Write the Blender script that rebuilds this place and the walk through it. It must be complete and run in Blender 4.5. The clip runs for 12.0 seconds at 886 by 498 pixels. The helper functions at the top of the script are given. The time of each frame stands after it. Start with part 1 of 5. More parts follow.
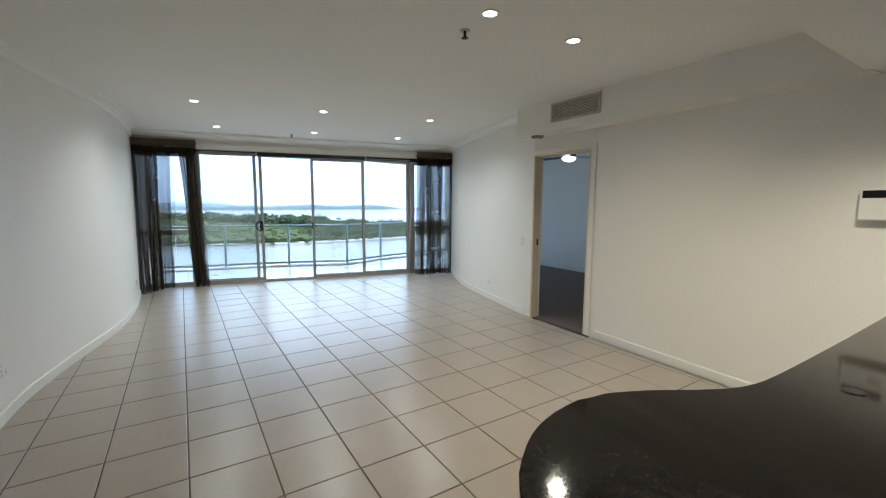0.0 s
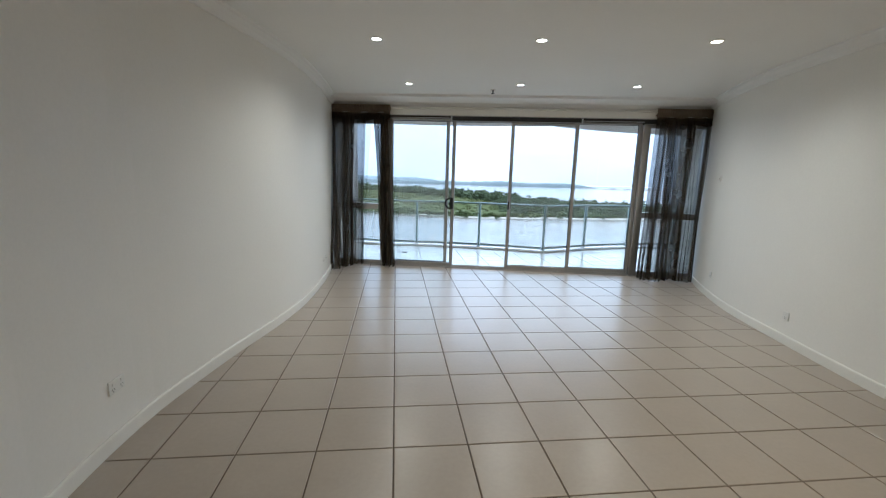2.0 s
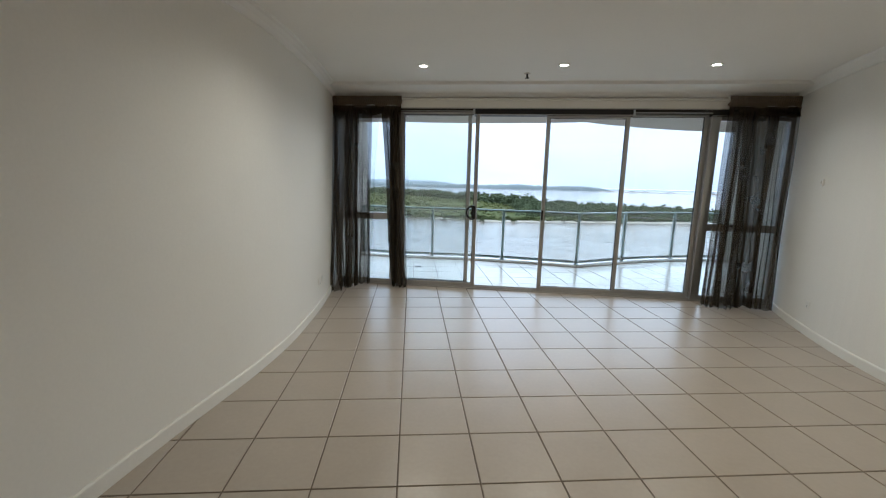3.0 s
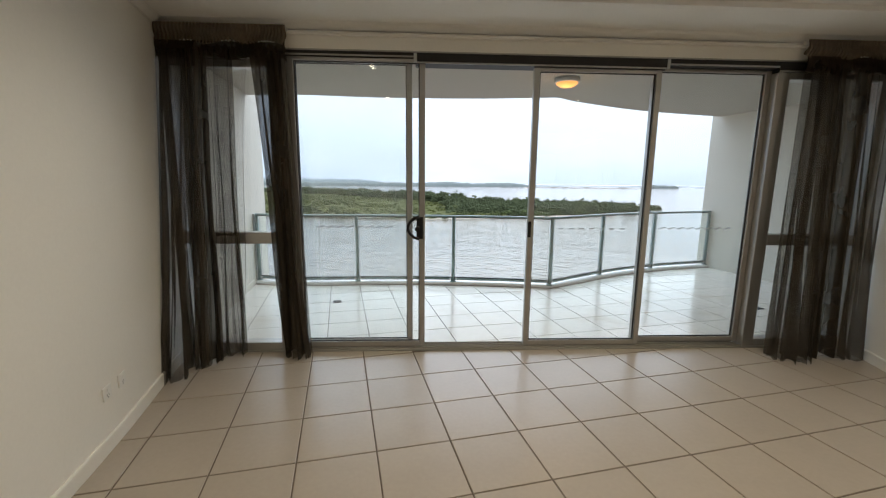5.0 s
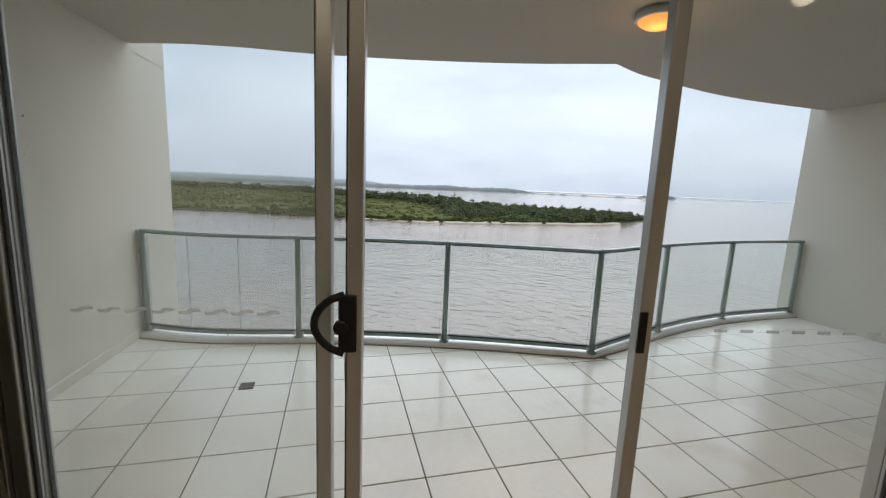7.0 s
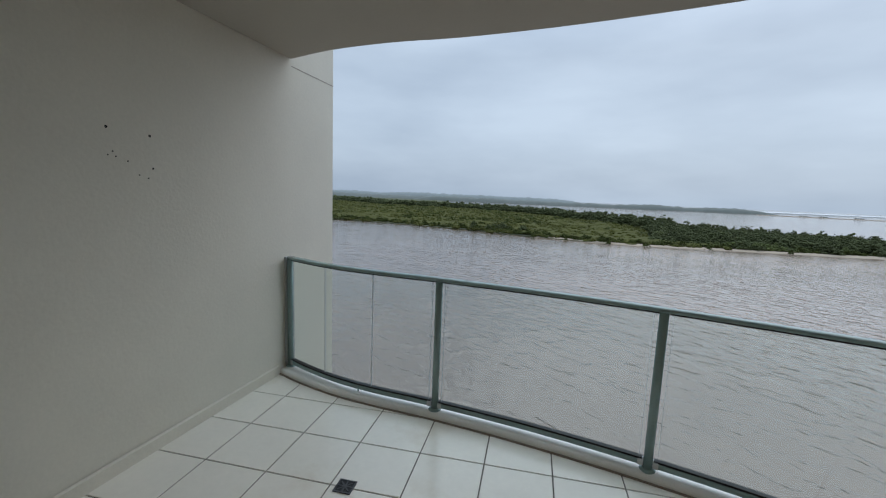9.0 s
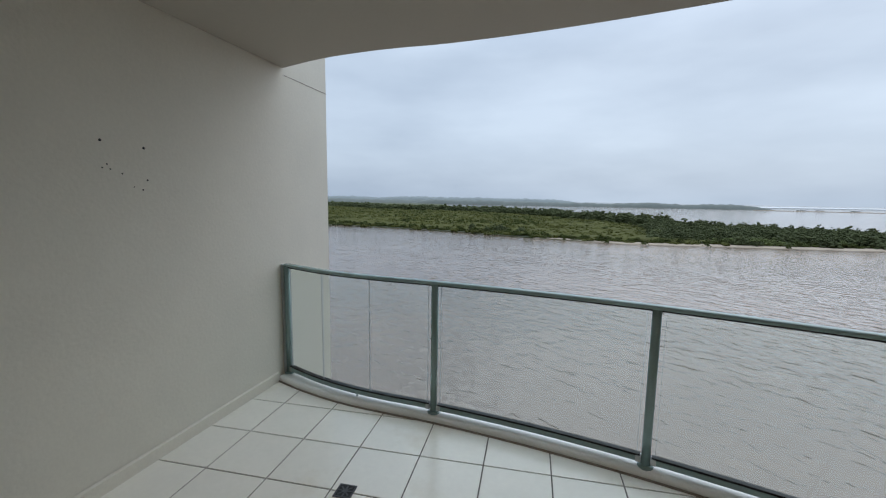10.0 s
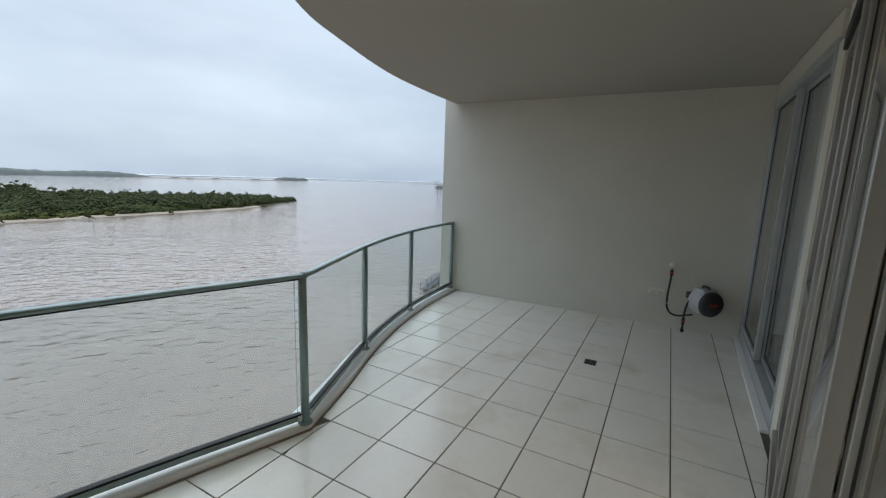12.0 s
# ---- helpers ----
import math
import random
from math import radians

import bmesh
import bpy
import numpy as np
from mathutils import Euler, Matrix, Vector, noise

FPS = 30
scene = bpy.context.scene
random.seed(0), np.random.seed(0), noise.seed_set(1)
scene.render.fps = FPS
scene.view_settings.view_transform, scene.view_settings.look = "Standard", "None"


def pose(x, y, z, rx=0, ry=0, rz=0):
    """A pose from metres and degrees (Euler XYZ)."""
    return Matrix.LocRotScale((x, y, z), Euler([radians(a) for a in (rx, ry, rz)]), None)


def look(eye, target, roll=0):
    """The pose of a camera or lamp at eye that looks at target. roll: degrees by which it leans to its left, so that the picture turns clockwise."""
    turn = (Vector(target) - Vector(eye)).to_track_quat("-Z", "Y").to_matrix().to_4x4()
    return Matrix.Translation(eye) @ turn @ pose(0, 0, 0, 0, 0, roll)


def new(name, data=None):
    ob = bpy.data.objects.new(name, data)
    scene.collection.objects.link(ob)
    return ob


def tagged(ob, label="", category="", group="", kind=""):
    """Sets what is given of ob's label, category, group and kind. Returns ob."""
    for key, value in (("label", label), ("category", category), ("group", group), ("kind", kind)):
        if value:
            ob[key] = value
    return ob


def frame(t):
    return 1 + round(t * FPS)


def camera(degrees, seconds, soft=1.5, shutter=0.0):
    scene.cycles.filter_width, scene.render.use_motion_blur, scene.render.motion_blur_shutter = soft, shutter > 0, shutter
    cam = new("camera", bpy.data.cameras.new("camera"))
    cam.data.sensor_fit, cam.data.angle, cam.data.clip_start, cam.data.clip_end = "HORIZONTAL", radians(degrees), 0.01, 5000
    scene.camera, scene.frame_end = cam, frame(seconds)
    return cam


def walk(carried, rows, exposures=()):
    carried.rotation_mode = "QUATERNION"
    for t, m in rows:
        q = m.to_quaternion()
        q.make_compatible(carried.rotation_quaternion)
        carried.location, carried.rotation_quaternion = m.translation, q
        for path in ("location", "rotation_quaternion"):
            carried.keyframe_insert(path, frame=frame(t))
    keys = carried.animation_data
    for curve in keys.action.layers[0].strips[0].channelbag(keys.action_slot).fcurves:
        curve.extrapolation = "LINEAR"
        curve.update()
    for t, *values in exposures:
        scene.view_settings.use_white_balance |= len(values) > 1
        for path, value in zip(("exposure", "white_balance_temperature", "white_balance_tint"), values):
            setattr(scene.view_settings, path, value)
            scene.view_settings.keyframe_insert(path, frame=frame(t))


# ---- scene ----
cam = camera(94.0, 12.0, soft=1.2)
PATH = [
    (0.0, -0.088, -8.208, 1.453, -21.03, -6.364, -0.225),
    (0.5, -0.110, -7.861, 1.451, -11.11, -7.563, -0.019),
    (1.0, 0.000, -7.490, 1.472, -2.061, -8.707, -0.722),
    (1.5, -0.009, -7.029, 1.420, 3.606, -9.991, -1.702),
    (2.0, -0.057, -6.526, 1.421, 4.857, -9.827, -1.636),
    (2.5, -0.109, -6.016, 1.440, 7.594, -9.333, -1.483),
    (4.5, -0.485, -3.881, 1.403, 0.085, -9.916, -0.371),
    (5.0, -0.435, -3.330, 1.408, -2.627, -9.514, -0.587),
    (5.5, -0.450, -2.774, 1.399, -3.647, -9.654, -2.122),
    (6.0, -0.427, -2.246, 1.389, -4.038, -9.497, -2.152),
    (6.5, -0.397, -1.727, 1.421, -4.451, -9.309, -2.247),
    (7.5, -0.170, -0.740, 1.452, 0.6, -8.6, -2.9),
    (8.5, -0.244, -0.057, 1.485, 11.976, -7.250, -3.374),
    (9.0, -0.259, 0.037, 1.486, 23.662, -7.585, -2.276),
    (9.5, -0.255, 0.037, 1.487, 31.351, -7.550, -0.951),
    (10.0, -0.223, 0.027, 1.491, 23.306, -7.125, -0.849),
    (10.5, -0.055, 0.114, 1.488, 0.871, -6.943, -0.808),
    (11.0, 0.020, 0.150, 1.492, -24.74, -7.277, -0.924),
    (11.5, 0.025, 0.166, 1.478, -40.829, -8.326, -1.392),
    (12.0, 0.040, 0.180, 1.498, -50.051, -9.546, -1.921),
]
EXPOSURES = [(0.0, 1.84, 4800, 5), (1.0, 1.76, 4850, 6), (2.5, 1.42, 5080, 7), (4.5, 1.15, 5800, 8), (5.5, 1.2, 6050, 10), (6.0, 1.14, 6200, 10), (6.5, 0.94, 6400, 11), (8.5, 0.05, 5800, 6), (9.5, 0.19, 6050, 8), (10.0, 0.24, 6000, 8), (10.5, 0.09, 5850, 6), (11.0, 0.06, 5850, 6), (11.5, 0.25, 5970, 7), (12.0, 0.37, 6050, 7)]
walk(cam, [(t, pose(x, y, z, 90 + pitch, roll, yaw)) for t, x, y, z, yaw, pitch, roll in PATH], EXPOSURES)

# ---- light: overcast daylight, and warm ceiling downlights further down ----
world = bpy.data.worlds.new("overcast_sky")
scene.world = world
world.use_nodes = True
wn, wl = world.node_tree.nodes, world.node_tree.links
wn.clear()
w_out = wn.new("ShaderNodeOutputWorld")
w_bg = wn.new("ShaderNodeBackground")
w_sky = wn.new("ShaderNodeTexSky")
w_sky.sky_type = "NISHITA"
w_sky.sun_disc = False
w_sky.sun_elevation, w_sky.sun_rotation = radians(48), radians(20)
w_sky.dust_density = 4.0
w_tc = wn.new("ShaderNodeTexCoord")
w_map = wn.new("ShaderNodeMapping")
w_map.inputs["Scale"].default_value = (1.0, 1.0, 3.4)
w_noise = wn.new("ShaderNodeTexNoise")
w_noise.inputs["Scale"].default_value = 1.7
w_noise.inputs["Detail"].default_value = 5.0
w_noise.inputs["Roughness"].default_value = 0.5
w_ramp = wn.new("ShaderNodeValToRGB")
w_ramp.color_ramp.elements[0].position, w_ramp.color_ramp.elements[0].color = 0.30, (4.12, 4.78, 5.72, 1)
w_ramp.color_ramp.elements[1].position, w_ramp.color_ramp.elements[1].color = 0.72, (6.5, 7.22, 8.1, 1)
w_mix = wn.new("ShaderNodeMixRGB")
w_mix.inputs["Fac"].default_value = 0.9
wl.new(w_tc.outputs["Generated"], w_map.inputs["Vector"])
wl.new(w_map.outputs["Vector"], w_noise.inputs["Vector"])
wl.new(w_noise.outputs["Fac"], w_ramp.inputs["Fac"])
wl.new(w_sky.outputs["Color"], w_mix.inputs["Color1"])
wl.new(w_ramp.outputs["Color"], w_mix.inputs["Color2"])
# an overcast dome is over twice as bright overhead as at the horizon
w_sep = wn.new("ShaderNodeSeparateXYZ")
w_rise = wn.new("ShaderNodeMapRange")
w_rise.inputs["From Min"].default_value, w_rise.inputs["From Max"].default_value = 0.30, 0.95
w_rise.inputs["To Min"].default_value, w_rise.inputs["To Max"].default_value = 1.0, 2.3
w_dome = wn.new("ShaderNodeMixRGB")
w_dome.blend_type = "MULTIPLY"
w_dome.inputs["Fac"].default_value = 1.0
wl.new(w_tc.outputs["Generated"], w_sep.inputs["Vector"])
wl.new(w_sep.outputs["Z"], w_rise.inputs["Value"])
wl.new(w_mix.outputs["Color"], w_dome.inputs["Color1"])
wl.new(w_rise.outputs["Result"], w_dome.inputs["Color2"])
wl.new(w_dome.outputs["Color"], w_bg.inputs["Color"])
wl.new(w_bg.outputs["Background"], w_out.inputs["Surface"])
w_bg.inputs["Strength"].default_value = 0.09

sun_data = bpy.data.lights.new("sun", "SUN")
sun_data.energy, sun_data.angle, sun_data.color = 0.6, radians(80), (1.0, 0.97, 0.93)
sun = new("sun", sun_data)
sun.matrix_world = look((0, 0, 60), (-14, -38, 18))
DOWNLIGHT_WATTS = 19.0
DOWNLIGHT_COLOUR = (1.0, 0.835, 0.60)
KITCHEN_COLOUR = (1.0, 0.74, 0.43)

# ---- helpers of this scene ----
import itertools

ROOT = {}


def thing(name, place, label, category, group="", kind=""):
    ob = new(name)
    ob.location = place
    ob.empty_display_size = 0.1
    ROOT[ob.name] = Vector(place)
    return tagged(ob, label, category, group, kind)


def mesh_of(name, bm, material, shift=None, smooth=False):
    me = bpy.data.meshes.new(name)
    if shift is not None:
        bmesh.ops.translate(bm, verts=bm.verts, vec=shift)
    bmesh.ops.recalc_face_normals(bm, faces=bm.faces)
    for f in bm.faces:
        f.smooth = smooth
    bm.to_mesh(me)
    bm.free()
    me.materials.append(material)
    return me


def part(name, bm, material, parent, label="", smooth=False):
    """One mesh, drawn in world places, as a part of a thing or of a part."""
    root = ROOT.get(parent.name, Vector((0, 0, 0)))
    ob = new(name, mesh_of(name, bm, material, -root, smooth))
    ob.parent = parent
    ROOT[ob.name] = root
    return tagged(ob, label)


def solid(name, bm, material, label="", category="", group="", kind="", smooth=False):
    """A top-level thing that is one mesh."""
    ob = new(name, mesh_of(name, bm, material, None, smooth))
    return tagged(ob, label, category, group, kind)


def add_box(bm, lo, hi, m=None, bevel=0.0):
    vs = bmesh.ops.create_cube(bm, size=1.0)["verts"]
    c = [(a + b) / 2 for a, b in zip(lo, hi)]
    s = [abs(b - a) for a, b in zip(lo, hi)]
    bmesh.ops.transform(bm, matrix=Matrix.Translation(c) @ Matrix.Diagonal((*s, 1)), verts=vs)
    if bevel:
        es = list({e for v in vs for e in v.link_edges})
        r = bmesh.ops.bevel(bm, geom=es, offset=bevel, segments=2, affect="EDGES", profile=0.5)
        vs = list({v for f in r["faces"] for v in f.verts} | {v for v in vs if v.is_valid})
    if m is not None:
        bmesh.ops.transform(bm, matrix=m, verts=vs)
    return vs


def box(lo, hi, m=None, bevel=0.0):
    bm = bmesh.new()
    add_box(bm, lo, hi, m, bevel)
    return bm


def add_lathe(bm, profile, m=None, n=24):
    """A turned shape: profile of (radius, z)."""
    rings = []
    for r, z in profile:
        if r < 1e-6:
            rings.append([bm.verts.new((0, 0, z))])
        else:
            rings.append([bm.verts.new((r * math.cos(2 * math.pi * k / n), r * math.sin(2 * math.pi * k / n), z)) for k in range(n)])
    for a, b in zip(rings, rings[1:]):
        for k in range(n):
            f = {a[k % len(a)], a[(k + 1) % len(a)], b[(k + 1) % len(b)], b[k % len(b)]}
            if len(f) >= 3:
                loop = []
                for v in (a[k % len(a)], a[(k + 1) % len(a)], b[(k + 1) % len(b)], b[k % len(b)]):
                    if v not in loop:
                        loop.append(v)
                bm.faces.new(loop)
    vs = [v for r in rings for v in r]
    if m is not None:
        bmesh.ops.transform(bm, matrix=m, verts=vs)
    return vs


def lathe(profile, m=None, n=24):
    bm = bmesh.new()
    add_lathe(bm, profile, m, n)
    return bm


def spline(points, step=0.08):
    """A smooth curve (Catmull-Rom) through points, about step apart."""
    p = [Vector(q) for q in points]
    p = [2 * p[0] - p[1], *p, 2 * p[-1] - p[-2]]
    out = []
    for a, b, c, d in zip(p, p[1:], p[2:], p[3:]):
        n = max(2, int((c - b).length / step))
        for k in range(n):
            t = k / n
            out.append(0.5 * (2 * b + (c - a) * t + (2 * a - 5 * b + 4 * c - d) * t * t + (3 * b - a - 3 * c + d) * t ** 3))
    return [*out, p[-2]]


def side(points, d):
    """The line of 2D points moved d to its left."""
    out = []
    for k, q in enumerate(points):
        a, b = points[max(k - 1, 0)], points[min(k + 1, len(points) - 1)]
        t = (b - a).normalized()
        m = Vector((-t.y, t.x))
        if 0 < k < len(points) - 1:
            t1 = (q - a).normalized()
            m = m / max(0.5, m.dot(Vector((-t1.y, t1.x))))
        out.append(q + m * d)
    return out


def add_sweep(bm, line, profile, closed=True):
    """Sweep a profile of (left, z) along a level line of 2D points."""
    cols = []
    lines = {}
    for d, z in profile:
        if d not in lines:
            lines[d] = side(line, d)
    for k in range(len(line)):
        cols.append([bm.verts.new((lines[d][k].x, lines[d][k].y, z)) for d, z in profile])
    n = len(profile)
    for a, b in zip(cols, cols[1:]):
        for k in range(n if closed else n - 1):
            bm.faces.new((a[k], a[(k + 1) % n], b[(k + 1) % n], b[k]))
    if closed:
        bm.faces.new(cols[0])
        bm.faces.new(cols[-1])


def sweep(line, profile, closed=True):
    bm = bmesh.new()
    add_sweep(bm, line, profile, closed)
    return bm


def slab(points, z0, z1):
    bm = bmesh.new()
    lo = [bm.verts.new((p[0], p[1], z0)) for p in points]
    hi = [bm.verts.new((p[0], p[1], z1)) for p in points]
    bm.faces.new(lo)
    bm.faces.new(hi)
    for k in range(len(points)):
        j = (k + 1) % len(points)
        bm.faces.new((lo[k], lo[j], hi[j], hi[k]))
    return bm


def add_tube(bm, points, r, n=10):
    """A round bar along 3D points."""
    pts = [Vector(p) for p in points]
    rings = []
    for k, p in enumerate(pts):
        t = (pts[min(k + 1, len(pts) - 1)] - pts[max(k - 1, 0)]).normalized()
        u = t.cross(Vector((0, 0, 1)))
        u = u.normalized() if u.length > 0.1 else Vector((1, 0, 0))
        v = t.cross(u)
        rings.append([bm.verts.new(p + r * (math.cos(2 * math.pi * j / n) * u + math.sin(2 * math.pi * j / n) * v)) for j in range(n)])
    for a, b in zip(rings, rings[1:]):
        for j in range(n):
            bm.faces.new((a[j], a[(j + 1) % n], b[(j + 1) % n], b[j]))
    bm.faces.new(rings[0])
    bm.faces.new(rings[-1])


def tube(points, r, n=10):
    bm = bmesh.new()
    add_tube(bm, points, r, n)
    return bm


# ---- materials ----
def material(name, colour, rough=0.5, metal=0.0, vary=0.06, scale=6.0, fine=120.0, bump=0.0, bump_scale=90.0, spec=0.5, per_piece=0.0, stain=None, stain_scale=1.3, rough_vary=0.08):
    m = bpy.data.materials.new(name)
    m.use_nodes = True
    nt = m.node_tree
    n, l = nt.nodes, nt.links
    b = n["Principled BSDF"]
    b.inputs["Roughness"].default_value = rough
    b.inputs["Metallic"].default_value = metal
    b.inputs["Specular IOR Level"].default_value = spec
    tc = n.new("ShaderNodeTexCoord")
    geo = n.new("ShaderNodeNewGeometry")
    coarse, small = n.new("ShaderNodeTexNoise"), n.new("ShaderNodeTexNoise")
    coarse.inputs["Scale"].default_value, coarse.inputs["Detail"].default_value = scale, 4.0
    small.inputs["Scale"].default_value, small.inputs["Detail"].default_value = fine, 3.0
    l.new(geo.outputs["Position"], coarse.inputs["Vector"])
    l.new(geo.outputs["Position"], small.inputs["Vector"])
    add = n.new("ShaderNodeMath")
    add.operation = "ADD"
    l.new(coarse.outputs["Fac"], add.inputs[0])
    l.new(small.outputs["Fac"], add.inputs[1])
    last = add.outputs[0]
    if per_piece:
        info = n.new("ShaderNodeObjectInfo")
        mul = n.new("ShaderNodeMath")
        mul.operation = "MULTIPLY_ADD"
        mul.inputs[1].default_value = per_piece
        l.new(info.outputs["Random"], mul.inputs[0])
        l.new(last, mul.inputs[2])
        last = mul.outputs[0]
    ramp = n.new("ShaderNodeMapRange")
    ramp.inputs["From Min"].default_value, ramp.inputs["From Max"].default_value = 0.6, 1.4 + per_piece
    ramp.inputs["To Min"].default_value, ramp.inputs["To Max"].default_value = 1 - vary, 1 + vary
    l.new(last, ramp.inputs["Value"])
    mix = n.new("ShaderNodeMixRGB")
    mix.blend_type = "MULTIPLY"
    mix.inputs["Fac"].default_value = 1.0
    mix.inputs["Color1"].default_value = (*colour, 1)
    l.new(ramp.outputs["Result"], mix.inputs["Color2"])
    out = mix.outputs["Color"]
    if stain:
        sn = n.new("ShaderNodeTexNoise")
        sn.inputs["Scale"].default_value, sn.inputs["Detail"].default_value, sn.inputs["Roughness"].default_value = stain_scale, 6.0, 0.62
        l.new(geo.outputs["Position"], sn.inputs["Vector"])
        sr = n.new("ShaderNodeMapRange")
        sr.inputs["From Min"].default_value, sr.inputs["From Max"].default_value = 0.55, 0.75
        sr.inputs["To Min"].default_value, sr.inputs["To Max"].default_value = 0.0, stain[3]
        l.new(sn.outputs["Fac"], sr.inputs["Value"])
        sm = n.new("ShaderNodeMixRGB")
        sm.inputs["Color2"].default_value = (*stain[:3], 1)
        l.new(sr.outputs["Result"], sm.inputs["Fac"])
        l.new(out, sm.inputs["Color1"])
        out = sm.outputs["Color"]
    l.new(out, b.inputs["Base Color"])
    rr = n.new("ShaderNodeMapRange")
    rr.inputs["To Min"].default_value, rr.inputs["To Max"].default_value = max(0.02, rough - rough_vary), min(1, rough + rough_vary)
    l.new(coarse.outputs["Fac"], rr.inputs["Value"])
    l.new(rr.outputs["Result"], b.inputs["Roughness"])
    if bump:
        bn, bp = n.new("ShaderNodeTexNoise"), n.new("ShaderNodeBump")
        bn.inputs["Scale"].default_value, bn.inputs["Detail"].default_value = bump_scale, 3.0
        bp.inputs["Strength"].default_value, bp.inputs["Distance"].default_value = bump, 0.004
        l.new(geo.outputs["Position"], bn.inputs["Vector"])
        l.new(bn.outputs["Fac"], bp.inputs["Height"])
        l.new(bp.outputs["Normal"], b.inputs["Normal"])
    return m


def glowing(name, colour, strength):
    m = bpy.data.materials.new(name)
    m.use_nodes = True
    b = m.node_tree.nodes["Principled BSDF"]
    b.inputs["Base Color"].default_value = (*colour, 1)
    b.inputs["Emission Color"].default_value = (*colour, 1)
    b.inputs["Emission Strength"].default_value = strength
    return m


def clear_glass(name, tint, gloss=1.0, haze=0.0, haze_colour=(0.8, 0.83, 0.82)):
    """Thin sheet glass: seen straight through, with a mirror image that grows at a slant."""
    m = bpy.data.materials.new(name)
    m.use_nodes = True
    n, l = m.node_tree.nodes, m.node_tree.links
    n.clear()
    out = n.new("ShaderNodeOutputMaterial")
    tr, gl, fr, mx = n.new("ShaderNodeBsdfTransparent"), n.new("ShaderNodeBsdfGlossy"), n.new("ShaderNodeLayerWeight"), n.new("ShaderNodeMixShader")
    tr.inputs["Color"].default_value = (*tint, 1)
    gl.inputs["Roughness"].default_value = 0.01
    gl.inputs["Color"].default_value = (gloss, gloss, gloss, 1)
    fr.inputs["Blend"].default_value = 0.5
    pw, sc = n.new("ShaderNodeMath"), n.new("ShaderNodeMath")
    pw.operation, pw.inputs[1].default_value = "POWER", 5.0
    sc.operation, sc.inputs[1].default_value, sc.inputs[2].default_value = "MULTIPLY_ADD", 0.95, 0.035
    l.new(fr.outputs["Facing"], pw.inputs[0])
    l.new(pw.outputs[0], sc.inputs[0])
    l.new(sc.outputs[0], mx.inputs["Fac"])
    if haze:
        df, tl, hm, film = n.new("ShaderNodeBsdfDiffuse"), n.new("ShaderNodeBsdfTranslucent"), n.new("ShaderNodeMixShader"), n.new("ShaderNodeMixShader")
        df.inputs["Color"].default_value = (*haze_colour, 1)
        tl.inputs["Color"].default_value = (*haze_colour, 1)
        film.inputs["Fac"].default_value = 0.7
        hm.inputs["Fac"].default_value = haze
        l.new(df.outputs[0], film.inputs[1])
        l.new(tl.outputs[0], film.inputs[2])
        l.new(tr.outputs[0], hm.inputs[1])
        l.new(film.outputs[0], hm.inputs[2])
        l.new(hm.outputs[0], mx.inputs[1])
    else:
        l.new(tr.outputs[0], mx.inputs[1])
    l.new(gl.outputs[0], mx.inputs[2])
    l.new(mx.outputs[0], out.inputs["Surface"])
    return m


def sheer(name, colour, cover):
    """Thin woven net: part open, part cloth that lets some light through."""
    m = bpy.data.materials.new(name)
    m.use_nodes = True
    n, l = m.node_tree.nodes, m.node_tree.links
    n.clear()
    out = n.new("ShaderNodeOutputMaterial")
    tr, df, tl, m1, m2 = n.new("ShaderNodeBsdfTransparent"), n.new("ShaderNodeBsdfDiffuse"), n.new("ShaderNodeBsdfTranslucent"), n.new("ShaderNodeMixShader"), n.new("ShaderNodeMixShader")
    df.inputs["Color"].default_value = (*colour, 1)
    tl.inputs["Color"].default_value = (*colour, 1)
    m1.inputs["Fac"].default_value = 0.5
    l.new(df.outputs[0], m1.inputs[1])
    l.new(tl.outputs[0], m1.inputs[2])
    geo, no, mr = n.new("ShaderNodeNewGeometry"), n.new("ShaderNodeTexNoise"), n.new("ShaderNodeMapRange")
    no.inputs["Scale"].default_value, no.inputs["Detail"].default_value = 5.0, 4.0
    l.new(geo.outputs["Position"], no.inputs["Vector"])
    l.new(no.outputs["Fac"], mr.inputs["Value"])
    mr.inputs["From Min"].default_value, mr.inputs["From Max"].default_value = 0.3, 0.7
    mr.inputs["To Min"].default_value, mr.inputs["To Max"].default_value = cover - 0.04, cover + 0.04
    l.new(mr.outputs["Result"], m2.inputs["Fac"])
    l.new(tr.outputs[0], m2.inputs[1])
    l.new(m1.outputs[0], m2.inputs[2])
    l.new(m2.outputs[0], out.inputs["Surface"])
    return m


PAINT_WALL = material("wall_paint", (0.82, 0.80, 0.745), 0.55, vary=0.025, scale=1.5, fine=60, bump=0.08, bump_scale=160)
PAINT_CEILING = material("ceiling_paint", (0.82, 0.81, 0.78), 0.8, vary=0.02, scale=1.5, fine=50)
PAINT_TRIM = material("trim_gloss_paint", (0.78, 0.765, 0.71), 0.55, vary=0.03)
PAINT_CREAM = material("door_jamb_cream_paint", (0.70, 0.60, 0.42), 0.35, vary=0.03)
TILE_IN = material("glazed_floor_tile", (0.375, 0.328, 0.270), 0.29, spec=0.62, vary=0.07, scale=5, fine=40, per_piece=0.35, rough_vary=0.02)
GROUT_IN = material("brown_grout", (0.13, 0.10, 0.075), 0.9, vary=0.15)
TILE_OUT = material("wet_balcony_tile", (0.79, 0.765, 0.69), 0.16, vary=0.05, scale=4, fine=30, per_piece=0.3, rough_vary=0.09, bump=0.03, bump_scale=14, stain=(0.50, 0.40, 0.25, 0.45), stain_scale=1.4)
